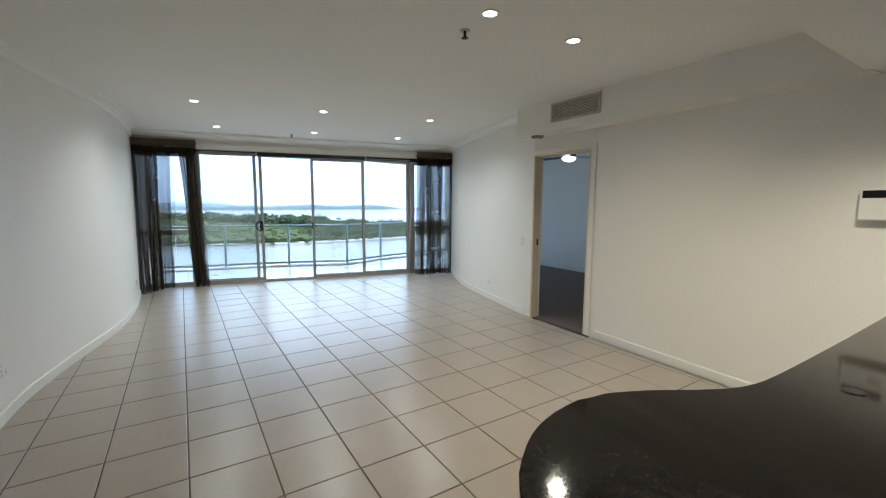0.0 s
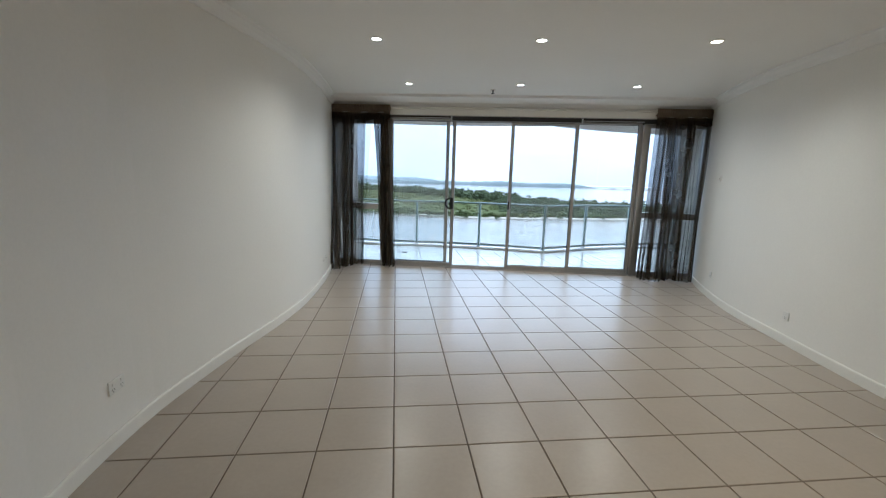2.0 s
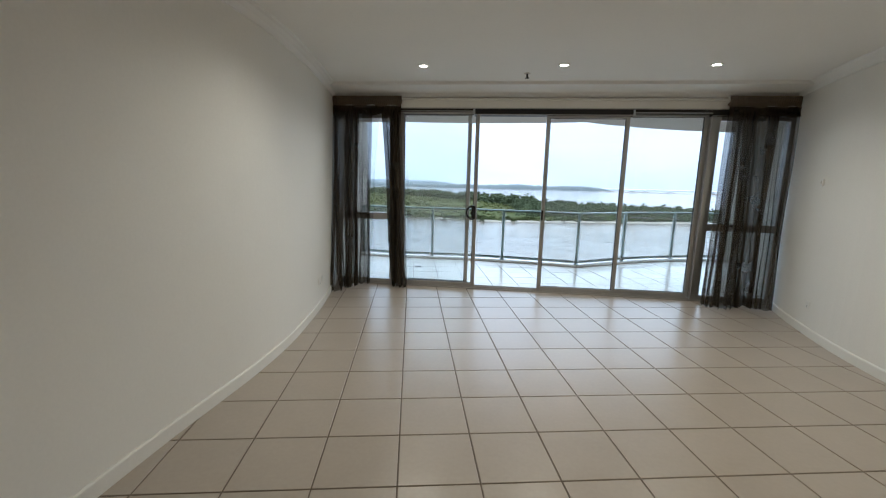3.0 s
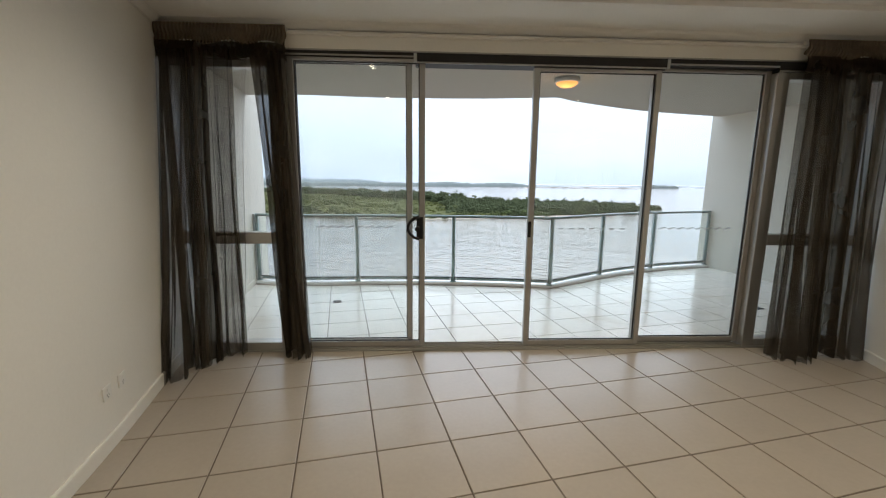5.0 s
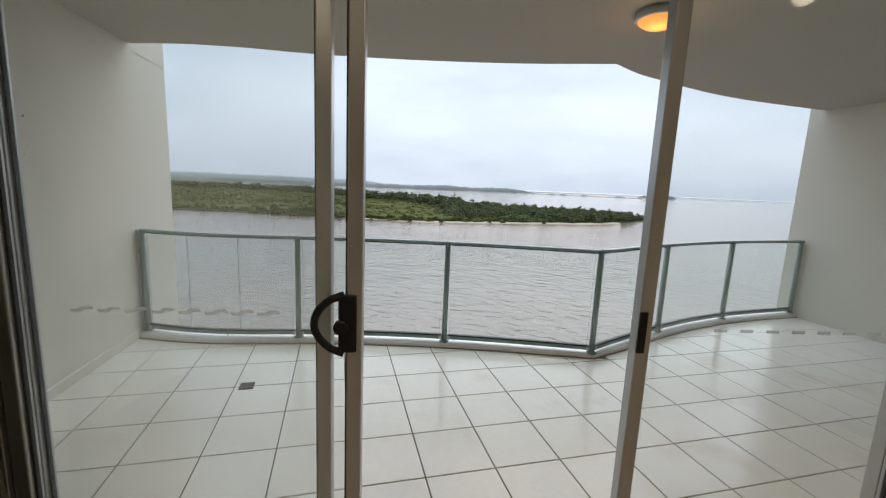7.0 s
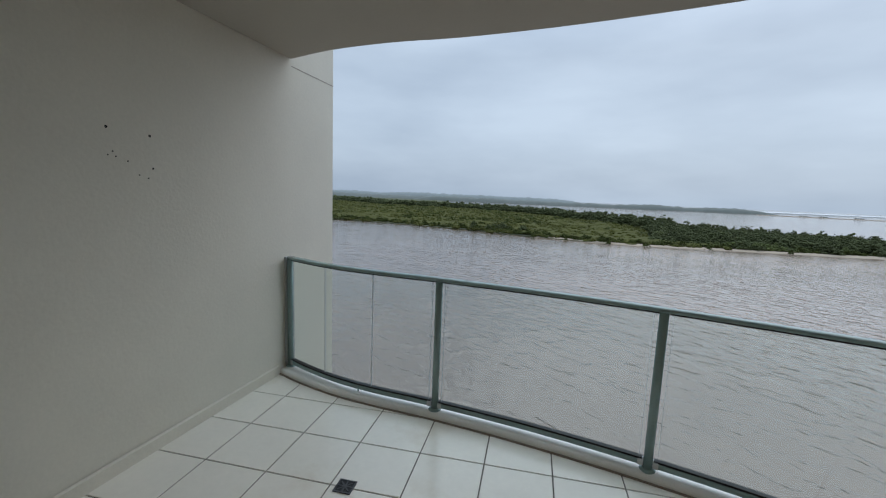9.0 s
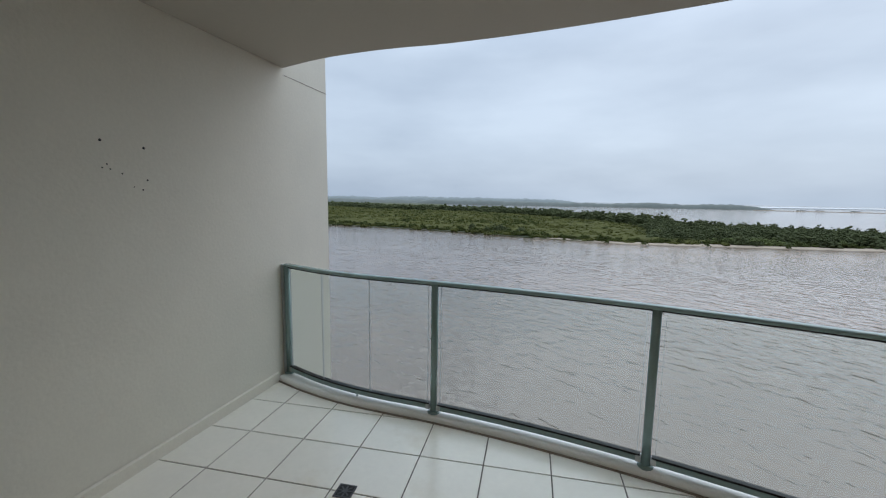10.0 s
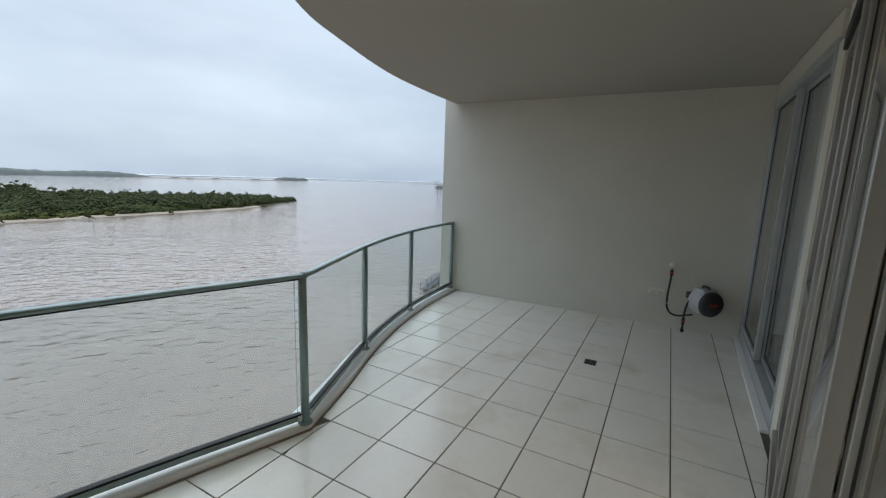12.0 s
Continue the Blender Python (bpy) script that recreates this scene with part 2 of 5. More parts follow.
GROUT_OUT = material("dark_wet_grout", (0.10, 0.085, 0.07), 0.7, vary=0.15)
RENDER_OUT = material("balcony_wall_render", (0.665, 0.628, 0.535), 0.75, vary=0.045, scale=2.6, fine=60, bump=0.35, bump_scale=45, stain=(0.56, 0.53, 0.46, 0.25), stain_scale=0.8)
# Soffit colour is darker than its paint: the shade overhead is painted in.
SOFFIT = material("balcony_soffit_paint_shaded", (0.44, 0.41, 0.35), 0.85, vary=0.03, scale=1.0, fine=60, bump=0.1)
KERB_WHITE = material("kerb_white_paint", (0.82, 0.81, 0.78), 0.35, vary=0.06, scale=3, stain=(0.55, 0.50, 0.42, 0.25), stain_scale=5, bump=0.12)
KERB_DIRT = material("kerb_dirty_foot", (0.24, 0.20, 0.165), 0.7, vary=0.2, scale=7)
ALU = material("satin_anodised_aluminium", (0.43, 0.42, 0.40), 0.32, 0.8, vary=0.05, scale=3)
ALU_LIGHT = material("silver_aluminium", (0.50, 0.52, 0.53), 0.36, 0.5, vary=0.05, scale=3)
# Black for the rubber seals, and for the painted shadow of the track head.
RUBBER_AND_SHADE = material("black_rubber_and_track_shade", (0.015, 0.015, 0.016), 0.6)
BLACK = material("black_plastic", (0.009, 0.009, 0.01), 0.4, vary=0.05, spec=0.25)
GREEN_RAIL = material("green_grey_powder_coat", (0.25, 0.345, 0.335), 0.11, 0.0, vary=0.08, scale=9, bump=0.04)
GLASS = clear_glass("door_glass", (0.982, 0.990, 0.986), 1.0, 0.03)
GLASS_CLEAN = clear_glass("bedroom_door_glass", (0.94, 0.96, 0.955), 1.0)
GLASS_RAIL = clear_glass("balustrade_glass", (0.93, 0.96, 0.95), 1.0)
FROST = sheer("frosted_decal", (0.60, 0.62, 0.62), 0.46)
SHEER = sheer("charcoal_sheer", (0.112, 0.094, 0.070), 0.67)
SHEER_VEIL = sheer("charcoal_sheer_single", (0.16, 0.145, 0.12), 0.15)
SHEER_DARK = sheer("charcoal_sheer_doubled", (0.068, 0.055, 0.040), 0.88)
HEADING = material("pleated_brown_heading", (0.135, 0.105, 0.075), 0.8, vary=0.2, scale=30)
GRANITE = material("black_speckled_granite", (0.022, 0.018, 0.015), 0.07, spec=0.32, vary=0.5, scale=40, fine=300, stain=(0.07, 0.058, 0.045, 0.35), stain_scale=70, rough_vary=0.02)
CARPET = material("grey_brown_carpet", (0.13, 0.105, 0.09), 0.95, vary=0.25, scale=9, fine=400, bump=0.6, bump_scale=300)
WHITE_PLASTIC = material("white_plastic", (0.78, 0.77, 0.73), 0.35, vary=0.02)
GRILLE_SHADE = material("grille_gap_painted_shade", (0.03, 0.028, 0.025), 0.8)
GRILLE = material("cream_grille_metal", (0.55, 0.51, 0.43), 0.5)
LIGHT_GLOW = glowing("downlight_glow", (1.0, 0.84, 0.60), 9.0)
LAMP_GLOW = glowing("oyster_lamp_glow", (1.0, 0.40, 0.09), 0.5)
BED_GLOW = glowing("bedroom_lamp_glow", (1.0, 0.93, 0.8), 4.0)

# ---- plan ----
V2 = lambda pts: [Vector(p) for p in pts]
TURN = radians(11.25)                       # the tiles and the side rooms lie turned to the window wall
I_AXIS = Vector((math.cos(TURN), math.sin(TURN)))
J_AXIS = Vector((-math.sin(TURN), math.cos(TURN)))
TILE = 0.40
CEIL = 2.552
OUT = -0.117                                # balcony floor
SOFF = 2.54                                 # balcony soffit
HEAD = 2.26                                 # top of the glass doors

LEFT = spline(V2([(-1.20, -7.4), (-1.40, -6.5), (-1.655, -5.55), (-1.76, -5.22), (-1.85, -4.82), (-1.905, -4.42), (-1.918, -4.0), (-1.915, -3.6), (-1.896, -3.14), (-1.89, -2.74), (-1.93, -2.14), (-2.075, -1.26), (-2.235, -0.55), (-2.36, 0.0)]), 0.12)
LEFT = [Vector((-1.20, -10.2)), *LEFT]
RIGHT_N = spline(V2([(2.815, -3.79), (2.805, -3.2), (2.81, -2.6), (2.825, -2.0), (2.875, -1.5), (2.985, -0.95), (3.10, -0.5), (3.26, 0.0)]), 0.12)
J = Vector((2.815, -3.79))                  # where the doorway begins
K = J + Vector((0.197, -0.858))             # where it ends
R_END = K + Vector((0.5, -3.7))
KERB_L = spline(V2([(-2.87, 2.62), (-2.55, 2.56), (-2.158, 2.525), (-1.806, 2.537), (-1.372, 2.566), (-0.735, 2.572), (-0.013, 2.535), (0.675, 2.456), (1.388, 2.352)]), 0.1)
KERB_R = spline(V2([(1.388, 2.352), (1.903, 2.635), (2.43, 2.960), (2.964, 3.235), (3.544, 3.476), (4.121, 3.655), (4.77, 3.81)]), 0.1)
SLAB_L = spline(V2([(-2.89, 2.80), (-2.43, 2.725), (-2.058, 2.715), (-1.763, 2.733), (-1.375, 2.782), (-0.753, 2.80), (-0.056, 2.77), (0.609, 2.70), (1.41, 2.548)]), 0.1)
SLAB_R = spline(V2([(1.41, 2.548), (1.736, 2.80), (2.10, 3.0), (2.72, 3.315), (3.25, 3.53), (3.86, 3.705), (4.72, 3.91)]), 0.1)
BW_L = V2([(-2.53, 0.06), (-2.69, 1.20), (-2.875, 2.62), (-2.985, 3.465)])   # balcony side wall
F2A, F2B = Vector((3.42, 0.085)), Vector((5.467, 0.42))                    # bedroom glass wall
BW_R = [F2B + (F2B - Vector((4.74, 3.88))).normalized() * 0.25, Vector((4.74, 3.88)), Vector((4.70, 4.08))]

# ---- floors ----
floor = solid("floor", slab([*LEFT, *reversed([Vector((3.9, -10.2)), R_END, *RIGHT_N])], -0.16, -0.005), GROUT_IN, "brown grout bed under cream ceramic floor tiles", "floor", kind="structure")
OUT_EDGE = side(KERB_L, 0.17)[:-1] + [Vector((1.41, 2.545))] + side(KERB_R, 0.17)[1:]
balcony_outline = [Vector((-2.53, 0.03)), *OUT_EDGE, F2B, F2A, Vector((3.42, 0.03))]
balcony_floor = solid("balcony_floor", slab(balcony_outline, -0.36, OUT - 0.005), GROUT_OUT, "dark grout bed under wet cream balcony tiles", "balcony floor", kind="structure")

# ---- ceilings ----
KIT_A, KIT_B = Vector((0.9, -7.20)), Vector((3.30, -6.70))
ceiling = solid("ceiling", slab([*side(LEFT, 0.15), *reversed([Vector((4.1, -10.2)), R_END, *side(RIGHT_N, -0.15)])], CEIL, CEIL + 0.18), PAINT_CEILING, "plain white painted plaster ceiling", "ceiling", kind="structure")
solid("ceiling_bulkhead_kitchen", slab([KIT_A, KIT_B, Vector((3.9, -10.2)), Vector((0.9, -10.2))], 2.24, CEIL), PAINT_CEILING, "lowered white plaster ceiling over the kitchen", "bulkhead", kind="structure")
B0, B1 = J + Vector((-0.262, -0.01)), J - J_AXIS * 3.02 + Vector((-0.255, 0))
solid("ceiling_bulkhead_wall", slab([B0, J - J_AXIS * 0.01, J - J_AXIS * 3.02, B1], 2.235, CEIL), PAINT_WALL, "boxed plaster bulkhead along the wall over the bedroom door", "bulkhead", kind="structure")
solid("ceiling_step_window", slab([Vector((-2.25, -0.56)), Vector((3.10, -0.56)), Vector((3.2, -0.13)), Vector((-2.34, -0.13))], CEIL - 0.035, CEIL), PAINT_CEILING, "shallow lowered plaster step in front of the window wall", "ceiling step", kind="structure")
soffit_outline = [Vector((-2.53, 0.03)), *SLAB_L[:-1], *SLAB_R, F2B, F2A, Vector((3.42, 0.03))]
solid("balcony_ceiling", slab(soffit_outline, SOFF, SOFF + 0.28), SOFFIT, "painted concrete slab soffit with a curved edge, shade put into its grey-cream", "balcony ceiling", kind="structure")

# ---- walls ----
solid("wall_left", sweep(LEFT, [(0, -0.1), (0, CEIL + 0.02), (0.15, CEIL + 0.02), (0.15, -0.1)]), PAINT_WALL, "gently curved cream plaster wall", "wall", kind="structure", smooth=False)
solid("wall_right_front", sweep(RIGHT_N, [(0, -0.1), (0, CEIL + 0.02), (-0.12, CEIL + 0.02), (-0.12, -0.1)]), PAINT_WALL, "gently curved cream plaster wall beside the window", "wall", kind="structure")
solid("wall_right_back", sweep([R_END, K], [(0, -0.1), (0, CEIL + 0.02), (-0.12, CEIL + 0.02), (-0.12, -0.1)]), PAINT_WALL, "plain cream plaster wall beside the bedroom doorway", "wall", kind="structure")
solid("wall_over_door", sweep([K, J], [(0, 2.04), (0, CEIL + 0.02), (-0.12, CEIL + 0.02), (-0.12, 2.04)]), PAINT_WALL, "cream plaster over the bedroom doorway", "wall", kind="structure")
solid("wall_back", box((-1.4, -10.35, -0.1), (4.2, -10.2, CEIL + 0.1)), PAINT_WALL, "plain cream plaster wall", "wall", kind="structure")
solid("wall_kitchen_side", box((3.83, -10.2, -0.1), (3.97, -8.85, CEIL + 0.02)), PAINT_WALL, "plain cream plaster wall", "wall", kind="structure")
solid("wall_window_head", box((-2.5, -0.07, HEAD + 0.085), (3.40, 0.06, SOFF + 0.2)), PAINT_WALL, "cream plaster lintel over the glass doors", "wall", kind="structure")
solid("wall_window_left", box((-2.53, -0.07, -0.12), (-2.352, 0.06, HEAD + 0.085)), PAINT_WALL, "narrow cream return beside the side window", "wall", kind="structure")
solid("wall_window_right", slab([Vector((3.245, -0.07)), Vector((3.41, -0.07)), Vector((3.418, 0.082)), Vector((3.245, 0.06))], -0.12, HEAD + 0.085), RENDER_OUT, "narrow rendered pier between two glass walls", "wall", kind="structure")
solid("balcony_wall_left", sweep(BW_L, [(0, -3.0), (0, 3.6), (0.24, 3.6), (0.24, -3.0)]), RENDER_OUT, "grey-white rendered balcony side wall with drill holes", "balcony wall", kind="structure")
solid("balcony_wall_right", sweep(BW_R, [(0, -3.0), (0, 3.6), (-0.24, 3.6), (-0.24, -3.0)]), RENDER_OUT, "grey-white rendered balcony end wall", "balcony wall", kind="structure")
solid("balcony_skirting", sweep([BW_L[0], BW_L[2]], [(-0.001, OUT), (-0.012, OUT), (-0.012, OUT + 0.075), (-0.001, OUT + 0.085)]), RENDER_OUT, "low rendered skirting along the balcony wall", "skirting", kind="structure")

# ---- bedroom behind the doorway ----
BR = lambda i, j: J + I_AXIS * i + J_AXIS * j
BED_FAR = V2([(5.475, 0.38), (5.475 + 0.197 * 4.8, 0.38 - 4.8)])
solid("bedroom_floor", slab([J + I_AXIS * 0.02 + J_AXIS * 0.0, F2A + Vector((-0.05, -0.1)), F2B, BED_FAR[1], K + I_AXIS * 0.02 - J_AXIS * 0.3], -0.14, 0.004), CARPET, "dark grey-brown carpet", "carpet", kind="structure")
solid("bedroom_ceiling", slab([J + I_AXIS * 0.11, Vector((3.42, 0.02)), F2B + Vector((0.1, 0)), BED_FAR[1] + Vector((0.1, 0)), K + I_AXIS * 0.11 - J_AXIS * 0.5], 2.50, 2.56), PAINT_CEILING, "white bedroom ceiling", "ceiling", kind="structure")
solid("bedroom_wall_far", sweep(BED_FAR, [(0, -0.1), (0, 2.5), (0.12, 2.5), (0.12, -0.1)]), PAINT_WALL, "plain white bedroom wall", "wall", kind="structure")
solid("bedroom_wall_back", sweep([BED_FAR[1], K + I_AXIS * 0.12 - J_AXIS * 0.5], [(0, -0.1), (0, 2.5), (0.12, 2.5), (0.12, -0.1)]), PAINT_WALL, "plain white bedroom wall", "wall", kind="structure")
solid("bedroom_skirting", sweep(BED_FAR, [(-0.001, 0.0), (-0.014, 0.0), (-0.014, 0.08), (-0.001, 0.088)]), PAINT_TRIM, "white painted skirting over carpet", "skirting", kind="structure")

# ---- skirtings and cornices ----
def skirting(name, line, s):
    solid(name, sweep(line, [(s * 0.001, 0.0), (s * 0.014, 0.0), (s * 0.014, 0.075), (s * 0.009, 0.085), (s * 0.001, 0.085)]), PAINT_TRIM, "low white gloss-painted skirting board", "skirting", kind="structure")


def cornice(name, line, s, z=CEIL):
    prof = [(s * 0.0, z - 0.085), (s * 0.012, z - 0.08), (s * 0.03, z - 0.045), (s * 0.06, z - 0.02), (s * 0.08, z - 0.012), (s * 0.085, z), (s * 0.0, z)]
    solid(name, sweep(line, prof), PAINT_CEILING, "white cove cornice between wall and ceiling", "cornice", kind="structure")


skirting("baseboard_left", LEFT, -1)
skirting("baseboard_right_front", RIGHT_N[1:], 1)
skirting("baseboard_right_back", [R_END, K + (R_END - K).normalized() * 0.07], 1)
cornice("cornice_left", LEFT, -1)
cornice("cornice_right", RIGHT_N[1:], 1)
cornice("cornice_window", V2([(-2.36, -0.07), (3.26, -0.07)]), -1, CEIL - 0.001)
solid("pelmet_trim", box((-2.33, -0.115, 2.432), (3.24, -0.071, 2.452), None, 0.004), PAINT_TRIM, "white painted trim rail over the glass doors", "trim", kind="structure")

# ---- bedroom doorway: cavity slider, no leaf in view ----
door = thing("door_1", (J.x, J.y, 0), "open doorway with a cream painted timber jamb", "doorway", kind="structure")
DM = Matrix.Translation((J.x, J.y, 0)) @ Matrix.Rotation(math.atan2(0.185, 0.805), 4, "Z")      # local y along the wall
part("door_jamb", box((-0.012, -0.022, 0.0), (0.132, 0.004, 2.04), DM, 0.003), PAINT_CREAM, door, "cream gloss jamb with a latch keep")
part("door_jamb", box((-0.012, -0.830, 0.0), (0.132, -0.804, 2.04), DM, 0.003), PAINT_CREAM, door)
part("door_head", box((-0.012, -0.830, 2.016), (0.132, 0.004, 2.043), DM, 0.003), PAINT_CREAM, door)
for lo, hi in (((-0.016, -0.886, 0.0), (0.001, -0.827, 2.095)), ((-0.016, -0.830, 2.04), (0.001, 0.0, 2.095))):
    part("architrave", box(lo, hi, DM, 0.004), PAINT_TRIM, door)
part("strike_plate", box((0.05, -0.0255, 0.93), (0.075, -0.0215, 1.01), DM, 0.001), BLACK, door, "dark metal latch keep")

# ---- glass walls ----
def frame_bar(lo, hi, parent, name="frame", mat=None, m=None, label=""):
    return part(name, box(lo, hi, m, 0.004), mat or ALU, parent, label)


def glass_panel(name, x0, x1, y, parent_label, z0=0.035, z1=HEAD - 0.005, stile=0.044, marks=0, m=None, mat=None, glass=GLASS):
    """A sliding or fixed glazed panel: four bars, rubber seals, a pane, and small marks on the glass."""
    M = m or Matrix.Identity(4)
    ob = thing(name, tuple(M @ Vector(((x0 + x1) / 2, y, z0))), parent_label, "glass door", "glass door panels")
    t = 0.023
    frame_bar((x0, y - t, z0), (x0 + stile, y + t, z1), ob, "stile", mat, m)
    frame_bar((x1 - stile, y - t, z0), (x1, y + t, z1), ob, "stile", mat, m)
    frame_bar((x0 + stile, y - t, z0), (x1 - stile, y + t, z0 + 0.042), ob, "bottom_rail", mat, m)
    frame_bar((x0 + stile, y - t, z1 - 0.026), (x1 - stile, y + t, z1), ob, "top_rail", mat, m)
    a, b, c, d = x0 + stile, x1 - stile, z0 + 0.042, z1 - 0.026
    bm = bmesh.new()
    for lo, hi in (((a, y - 0.006, c), (a + 0.007, y + 0.006, d)), ((b - 0.007, y - 0.006, c), (b, y + 0.006, d)), ((a + 0.007, y - 0.006, c), (b - 0.007, y + 0.006, c + 0.006)), ((a + 0.007, y - 0.006, d - 0.006), (b - 0.007, y + 0.006, d))):
        add_box(bm, lo, hi, m)
    part("rubber_seal", bm, RUBBER_AND_SHADE, ob, "black rubber glazing seal")
    pane = part("pane", box((a + 0.003, y - 0.003, c + 0.003), (b - 0.003, y + 0.003, d - 0.003), m), glass, ob, "clear glass pane")
    pane.visible_shadow = False
    if marks:
        w = (b - a) * 0.74
        for k in range(marks):
            xm = (a + b) / 2 - w / 2 + w * (k + 0.5) / marks
            bm = bmesh.new()
            h = w / marks
            vs = [bm.verts.new(p) for p in ((xm - h * 0.42, y - 0.0035, 1.017), (xm - h * 0.05, y - 0.0035, 1.017), (xm + h * 0.12, y - 0.0035, 1.026), (xm + h * 0.42, y - 0.0035, 1.026), (xm + h * 0.36, y - 0.0035, 1.036), (xm + h * 0.0, y - 0.0035, 1.036), (xm - h * 0.16, y - 0.0035, 1.027), (xm - h * 0.46, y - 0.0035, 1.027))]
            bm.faces.new(vs)
            e = bmesh.ops.extrude_face_region(bm, geom=bm.faces[:])
            bmesh.ops.translate(bm, verts=[v for v in e["geom"] if isinstance(v, bmesh.types.BMVert)], vec=(0, 0.0004, 0))
            if m:
                bmesh.ops.transform(bm, matrix=m, verts=bm.verts)
            part("glass_decal", bm, FROST, pane, "small grey frosted safety mark")
    return ob


win = thing("window_1", (0.4, 0, 0), "satin grey aluminium frame of the living room glass wall", "window frame", kind="structure")
frame_bar((-2.352, -0.066, -0.10), (3.245, 0.075, 0.012), win, "sill")
for y in (-0.05, 0.0, 0.05):
    frame_bar((-1.45, y - 0.004, 0.012), (2.31, y + 0.004, 0.03), win, "track")
# The head bars are black to paint in the shadow of the track.
for x0, x1, rise in ((-2.352, -1.46, 0.0), (-1.46, -0.50, 0.04), (-0.50, 1.43, 0.0), (1.43, 2.318, 0.03), (2.318, 3.245, 0.0)):
    frame_bar((x0, -0.066, HEAD + rise), (x1, 0.07, HEAD + 0.085), win, "head", RUBBER_AND_SHADE, None, "track head with its shadow painted black")
    frame_bar((x0, -0.071, HEAD + rise), (x1, -0.0665, HEAD + rise + 0.012), win, "head_lip", None, None, "satin grey bead along the track head")
frame_bar((-2.352, -0.072, HEAD + 0.074), (3.245, -0.067, HEAD + 0.085), win, "head_lip")
for x in (-0.50, 1.43):
    part("track_stop", box((x - 0.012, -0.078, HEAD + 0.002), (x + 0.012, -0.0725, HEAD + 0.07), None, 0.002), ALU_LIGHT, win, "small silver stop at the joint of the tracks")
frame_bar((-1.545, -0.062, 0.012), (-1.455, 0.066, HEAD), win, "post")
frame_bar((2.318, -0.062, 0.012), (2.375, 0.066, HEAD), win, "post")
for x0, x1 in ((-2.352, -1.545), (2.375, 3.245)):
    frame_bar((x0, -0.05, 0.012), (x0 + 0.05, 0.05, HEAD), win, "side_frame")
    frame_bar((x1 - 0.05, -0.05, 0.012), (x1, 0.05, HEAD), win, "side_frame")
    frame_bar((x0 + 0.05, -0.05, 0.012), (x1 - 0.05, 0.05, 0.075), win, "bottom_frame")
    frame_bar((x0 + 0.05, -0.05, HEAD - 0.05), (x1 - 0.05, 0.05, HEAD), win, "top_frame")
    frame_bar((x0 + 0.05, -0.05, 0.895), (x1 - 0.05, 0.05, 0.985), win, "transom")
    part("latch", box((x0 + 0.30, -0.062, 0.955), (x0 + 0.48, -0.05, 0.985), None, 0.003), BLACK, win, "black window latch")
    for z0, z1 in ((0.075, 0.895), (0.985, HEAD - 0.05)):
        p = part("pane", box((x0 + 0.05, -0.003, z0), (x1 - 0.05, 0.003, z1)), GLASS, win, "clear glass pane")
        p.visible_shadow = False

glass_panel("fixed_glass_panel", -1.455, -0.525, 0.027, "fixed clear glass panel in a satin grey frame", z1=HEAD + 0.036, marks=8)
slider = glass_panel("sliding_glass_door", -1.448, -0.425, -0.027, "open sliding glass door stacked behind the fixed panel", z1=HEAD + 0.036)
glass_panel("sliding_glass_door", 0.405, 1.40, -0.027, "closed sliding glass door with a black lock", marks=0)
glass_panel("fixed_glass_panel", 1.365, 2.318, 0.027, "fixed clear glass panel beside the post", z1=HEAD + 0.027, marks=8)
lock_door = bpy.data.objects["sliding_glass_door.001"]
lock_pane = [o for o in lock_door.children if o.name.startswith("pane")][0]
for k in range(7):
    xm = 0.66 + 0.085 * k
    part("glass_decal", box((xm, -0.0311, 1.020), (xm + 0.042, -0.0302, 1.030), None, 0.0002), FROST, lock_pane, "small grey frosted safety mark")

# door pull: a D-shaped bow on a plate
bm = bmesh.new()
bow = [(-0.475 - 0.085 * math.sin(math.pi * k / 14) ** 0.6, -0.062, 1.115 - 0.175 * k / 14) for k in range(15)]
add_tube(bm, bow, 0.012, 8)
part("handle", bm, BLACK, slider, "black D-shaped door pull", True)
part("handle_plate", box((-0.492, -0.062, 0.94), (-0.440, -0.047, 1.115), None, 0.006), BLACK, slider, "black lock plate")
part("snib", lathe([(0, 0.0), (0.022, 0.0), (0.022, 0.012), (0.016, 0.016), (0, 0.016)], pose(-0.482, -0.06, 1.02, 90), 20), BLACK, slider, "round black snib")
part("lock_keep", box((0.405, -0.056, 0.955), (0.43, -0.046, 1.085), None, 0.003), BLACK, lock_door, "black lock keep")

# ---- bedroom glass wall on the balcony ----
F2M = Matrix.Translation((F2A.x, F2A.y, 0)) @ Matrix.Rotation(math.atan2(F2B.y - F2A.y, F2B.x - F2A.x), 4, "Z") @ Matrix.Translation((0, -0.055, 0))
F2L = (F2B - F2A).length
win2 = thing("window_2", (F2A.x, F2A.y, OUT), "silver aluminium frame of the bedroom sliding door", "window frame", kind="structure")
frame_bar((0.0, -0.06, OUT), (F2L - 0.01, 0.055, 0.02), win2, "sill", ALU_LIGHT, F2M)
frame_bar((0.0, -0.06, 2.31), (F2L - 0.01, 0.06, 2.38), win2, "head", ALU_LIGHT, F2M)
frame_bar((0.0, -0.05, 0.02), (0.07, 0.055, 2.31), win2, "post", ALU_LIGHT, F2M)
frame_bar((F2L - 0.08, -0.05, 0.02), (F2L - 0.01, 0.055, 2.31), win2, "post", ALU_LIGHT, F2M)
solid("bedroom_window_head", box((0.0, -0.06, 2.38), (F2L, 0.05, SOFF + 0.1), F2M), RENDER_OUT, "rendered lintel over the bedroom sliding door", "wall", kind="structure")
